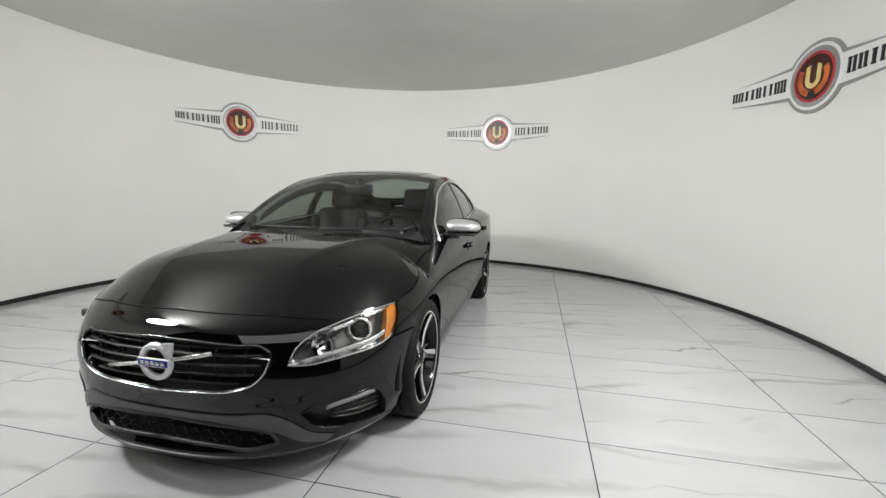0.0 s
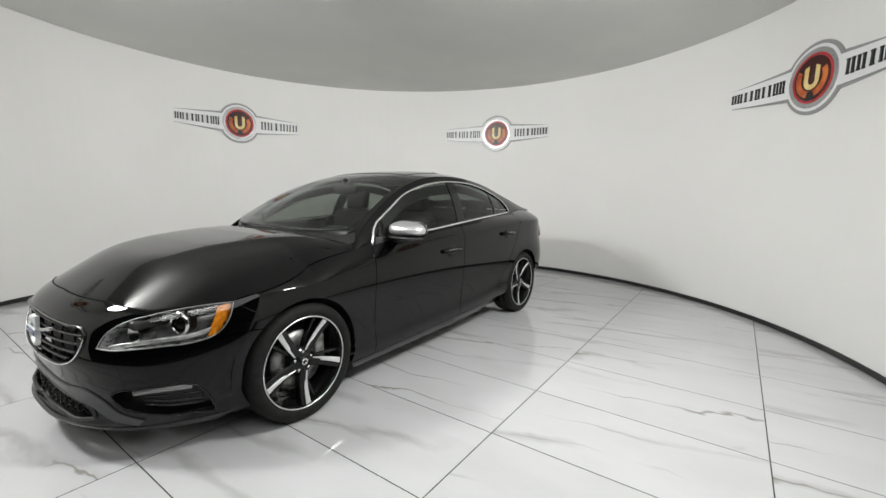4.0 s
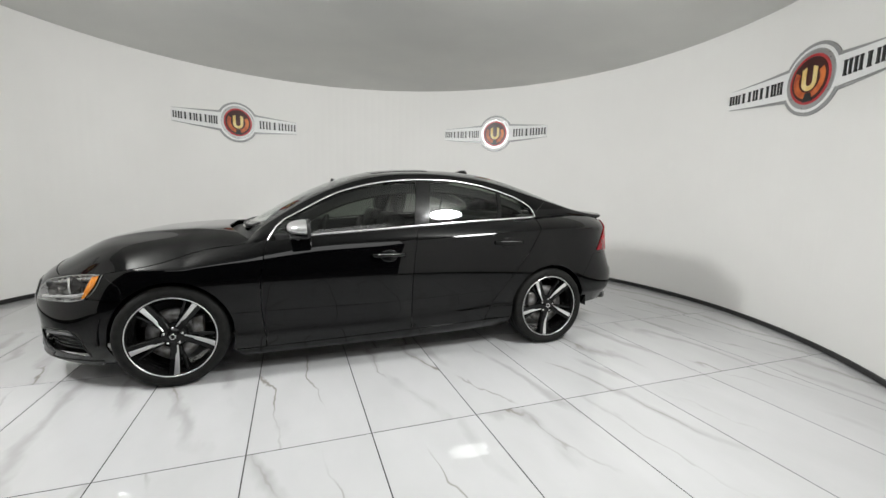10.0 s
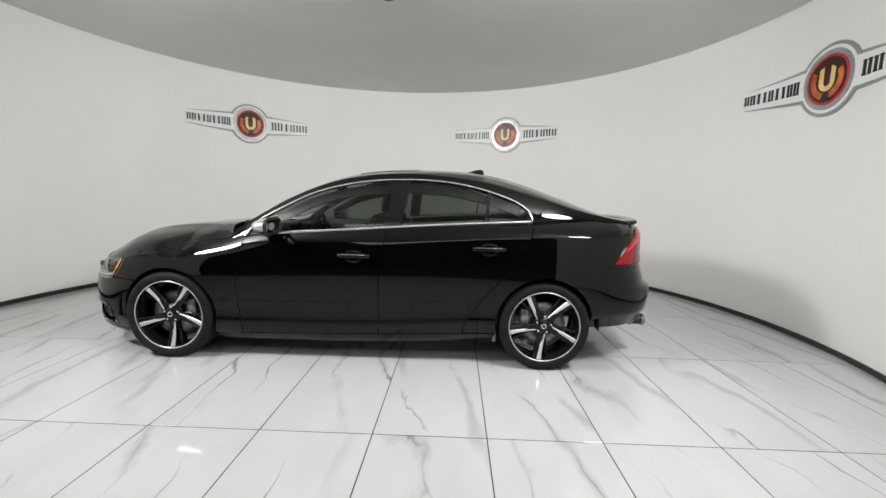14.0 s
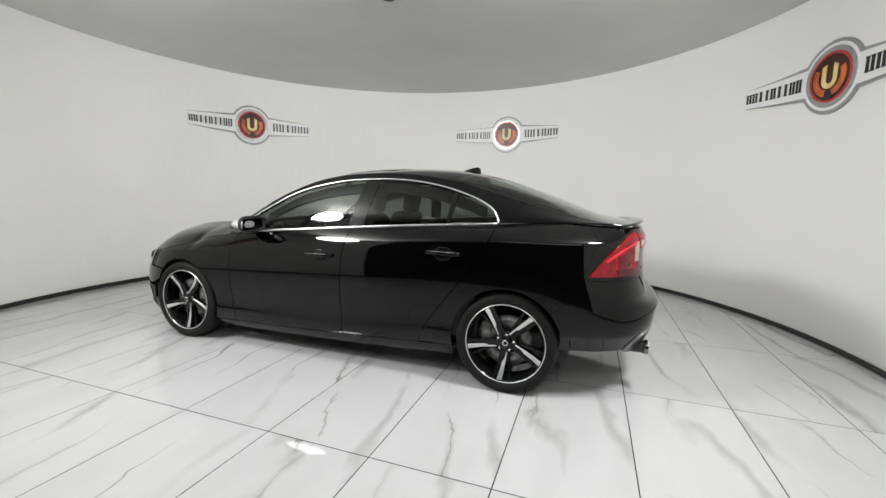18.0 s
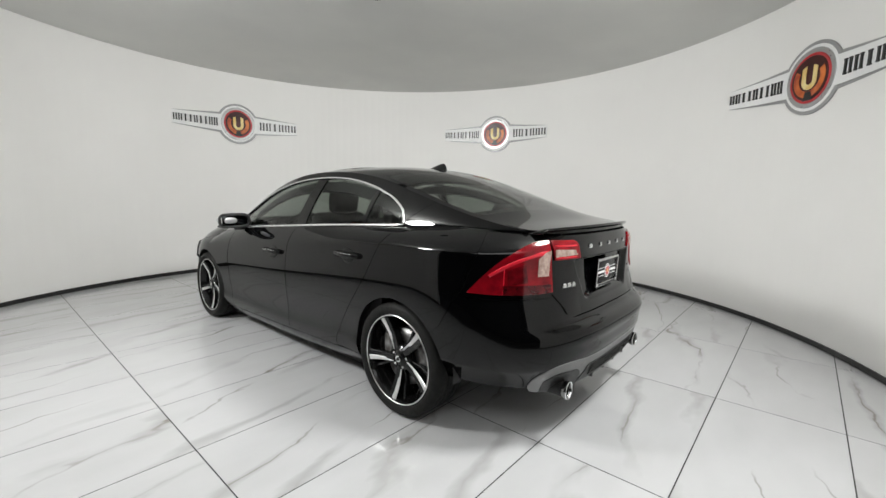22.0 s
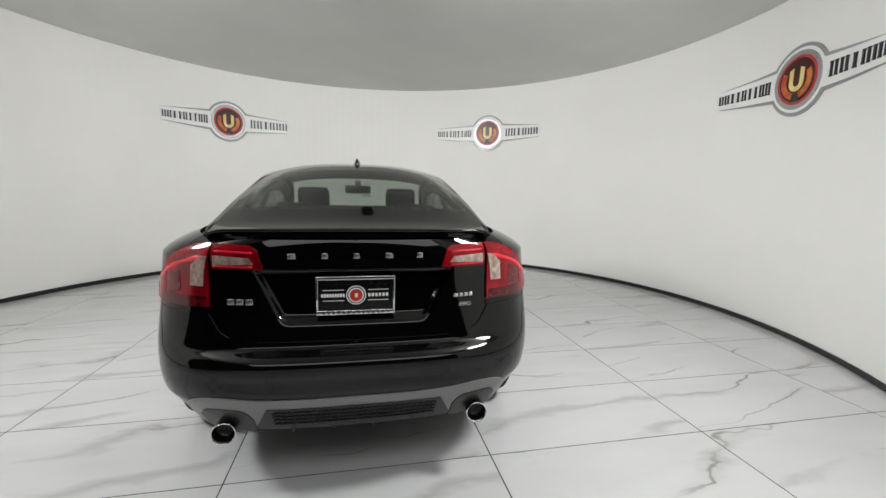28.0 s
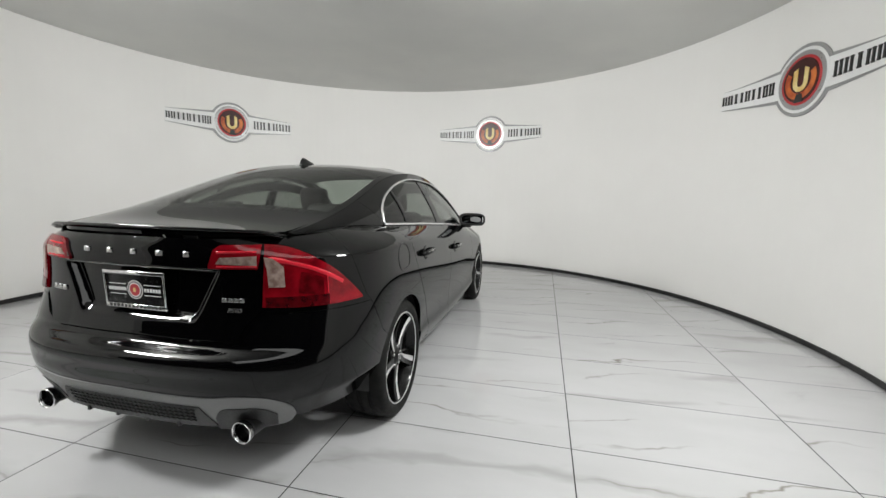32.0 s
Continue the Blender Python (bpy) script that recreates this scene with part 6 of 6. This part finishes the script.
# ---- car: inside ----
def seat(x, y, tall):
    s = part("seat", None, car, "black leather seat", pose(x, y, 0.0))
    part("cushion", box("cushion", (0.50, 0.50, 0.16), LEATHER, 0.06, 4), s, "", pose(0.08, 0, 0.50, 0, -6))
    part("backrest", box("backrest", (0.15, 0.50, 0.62), LEATHER, 0.065, 4), s, "", pose(-0.24, 0, 0.80, 0, -16))
    part("headrest", box("headrest", (0.10, 0.26, 0.20), LEATHER, 0.045, 4), s, "", pose(-0.36, 0, 1.195 if tall else 1.13, 0, -10))
    for dy in (-0.06, 0.06):
        part("headrest_post", tube("headrest_post", [(-0.33, dy, 1.02), (-0.355, dy, 1.13)], 0.007, CHROME, 6), s)
    for dy in (-0.24, 0.24):
        part("side_bolster", box("side_bolster", (0.14, 0.09, 0.5), LEATHER, 0.04, 3), s, "", pose(-0.18, dy, 0.78, 0, -16))
    return s


for y in (0.37, -0.37):
    seat(0.18, y, True)
bench = part("rear_bench", box("rear_bench", (0.50, 1.28, 0.17), LEATHER, 0.06, 4), car, "black leather rear bench", pose(-0.72, 0, 0.50, 0, -6))
part("bench_back", box("bench_back", (0.16, 1.28, 0.60), LEATHER, 0.06, 4), bench, "", pose(-0.36, 0, 0.34, 0, -18))
for y in (-0.36, 0.36):
    part("headrest", box("headrest", (0.10, 0.26, 0.17), LEATHER, 0.045, 3), bench, "", pose(-0.47, y, 0.66, 0, -10))
part("parcel_shelf", box("parcel_shelf", (0.50, 1.26, 0.03), BLACK_PLASTIC, 0.01), car, "black parcel shelf", pose(-1.47, 0, 1.06, 0, -3))
dash = part("dashboard", box("dashboard", (0.42, 1.42, 0.24), BLACK_PLASTIC, 0.08, 4), car, "black dashboard", pose(0.83, 0, 0.83, 0, 8))
part("binnacle", box("binnacle", (0.16, 0.34, 0.09), BLACK_PLASTIC, 0.04, 3), dash, "", pose(-0.16, 0.37, 0.11))
part("centre_console", box("centre_console", (0.9, 0.22, 0.22), BLACK_PLASTIC, 0.04, 3), car, "black centre console", pose(0.28, 0, 0.52))
steer = part("steering_wheel", tube("steering_wheel", [(0, 0.185 * math.cos(a), 0.185 * math.sin(a)) for a in np.linspace(0, 2 * math.pi, 40, endpoint=False)], 0.016, LEATHER, 8, 1.0, True), car, "black leather steering wheel", pose(0.47, 0.37, 0.90, 0, -24))
part("steering_hub", box("steering_hub", (0.05, 0.14, 0.12), BLACK_PLASTIC, 0.03, 3), steer)
for a in (0, 180, 270):
    part("steering_spoke", tube("steering_spoke", [(0, 0.05 * math.cos(radians(a)), 0.05 * math.sin(radians(a))), (0, 0.18 * math.cos(radians(a)), 0.18 * math.sin(radians(a)))], 0.014, SATIN, 6, 1.4), steer)
part("rear_view_mirror", box("rear_view_mirror", (0.05, 0.25, 0.08), BLACK_PLASTIC, 0.02, 3), car, "black rear-view mirror", pose(0.32, 0, 1.285, 0, 10))
part("mirror_stem", tube("mirror_stem", [(0.33, 0, 1.30), (0.30, 0, 1.365)], 0.03, BLACK_PLASTIC, 8), car)
part("headliner", panel("headliner", across(lambda w: -0.95, -0.96, 0.96), across(lambda w: 0.13, -0.96, 0.96), line((-0.95, -0.96), (0.13, -0.96)), line((-0.95, 0.96), (0.13, 0.96)), 16, 16, BLACK_PLASTIC, top, lift=-0.035, flange=0), car, "dark headliner")
part("bulkhead", box("bulkhead", (0.04, 1.46, 0.5), BLACK_PLASTIC, 0.01), car, "black bulkhead", pose(1.0, 0, 0.66))
part("boot_bulkhead", box("boot_bulkhead", (0.04, 1.36, 0.75), BLACK_PLASTIC, 0.01), car, "black boot bulkhead", pose(-1.12, 0, 0.66))
part("bonnet_lining", box("bonnet_lining", (0.95, 1.30, 0.04), BLACK_PLASTIC, 0.01), car, "black engine bay cover", pose(1.62, 0, 0.66))
part("crash_beam", box("crash_beam", (0.08, 1.25, 0.30), BLACK_PLASTIC, 0.02), car, "black beam behind the bumper", pose(2.03, 0, 0.42))
part("boot_floor", box("boot_floor", (1.0, 1.30, 0.04), BLACK_PLASTIC, 0.01), car, "black boot floor", pose(-1.62, 0, 0.42))
for flip in (1, -1):
    part("door_lining", box("door_lining", (1.95, 0.03, 0.66), BLACK_PLASTIC, 0.01), car, "black door lining", pose(-0.2, flip * 0.80, 0.64))


def motions():
    """The turntable turns under the room; the car stands on it."""
    turns = [
        (0, 73.76), (0.5, 71.05), (1, 68.30), (1.5, 65.49), (2, 62.61), (2.5, 59.69),
        (3, 56.77), (3.5, 53.87), (4, 50.94), (4.5, 47.98), (5, 45.00), (5.5, 42.04),
        (6, 39.11), (6.5, 36.24), (7, 33.41), (7.5, 30.57), (8, 27.70), (8.5, 24.78),
        (9, 21.83), (9.5, 18.87), (10, 15.95), (10.5, 13.08), (11, 10.28), (11.5, 7.55),
        (12, 4.91), (12.5, 2.39), (13, 0.01), (13.5, -2.21), (14, -4.32), (14.5, -6.36),
        (15, -8.38), (15.5, -10.43), (16, -12.56), (16.5, -14.79), (17, -17.14), (17.5, -19.60),
        (18, -22.17), (18.5, -24.84), (19, -27.60), (19.5, -30.46), (20, -33.36), (20.5, -36.27),
        (21, -39.20), (21.5, -42.15), (22, -45.16), (22.5, -48.24), (23, -51.38), (23.5, -54.59),
        (24, -57.83), (24.5, -61.10), (25, -64.36), (25.5, -67.61), (26, -70.85), (26.5, -74.06),
        (27, -77.25), (27.5, -80.41), (28, -83.53), (28.5, -86.60), (29, -89.63), (29.5, -92.65),
        (30, -95.70), (30.5, -98.80), (31, -101.92), (31.5, -105.04), (32, -108.15),
    ]
    walk(turntable, [(t, pose(0, 0, 0, 0, 0, a)) for t, a in turns])
    walk(car, [(t, pose(0, 0, 0, 0, 0, a) @ pose(-0.004, -0.028, 0, 0, 0, CAR_TURN)) for t, a in turns])


motions()
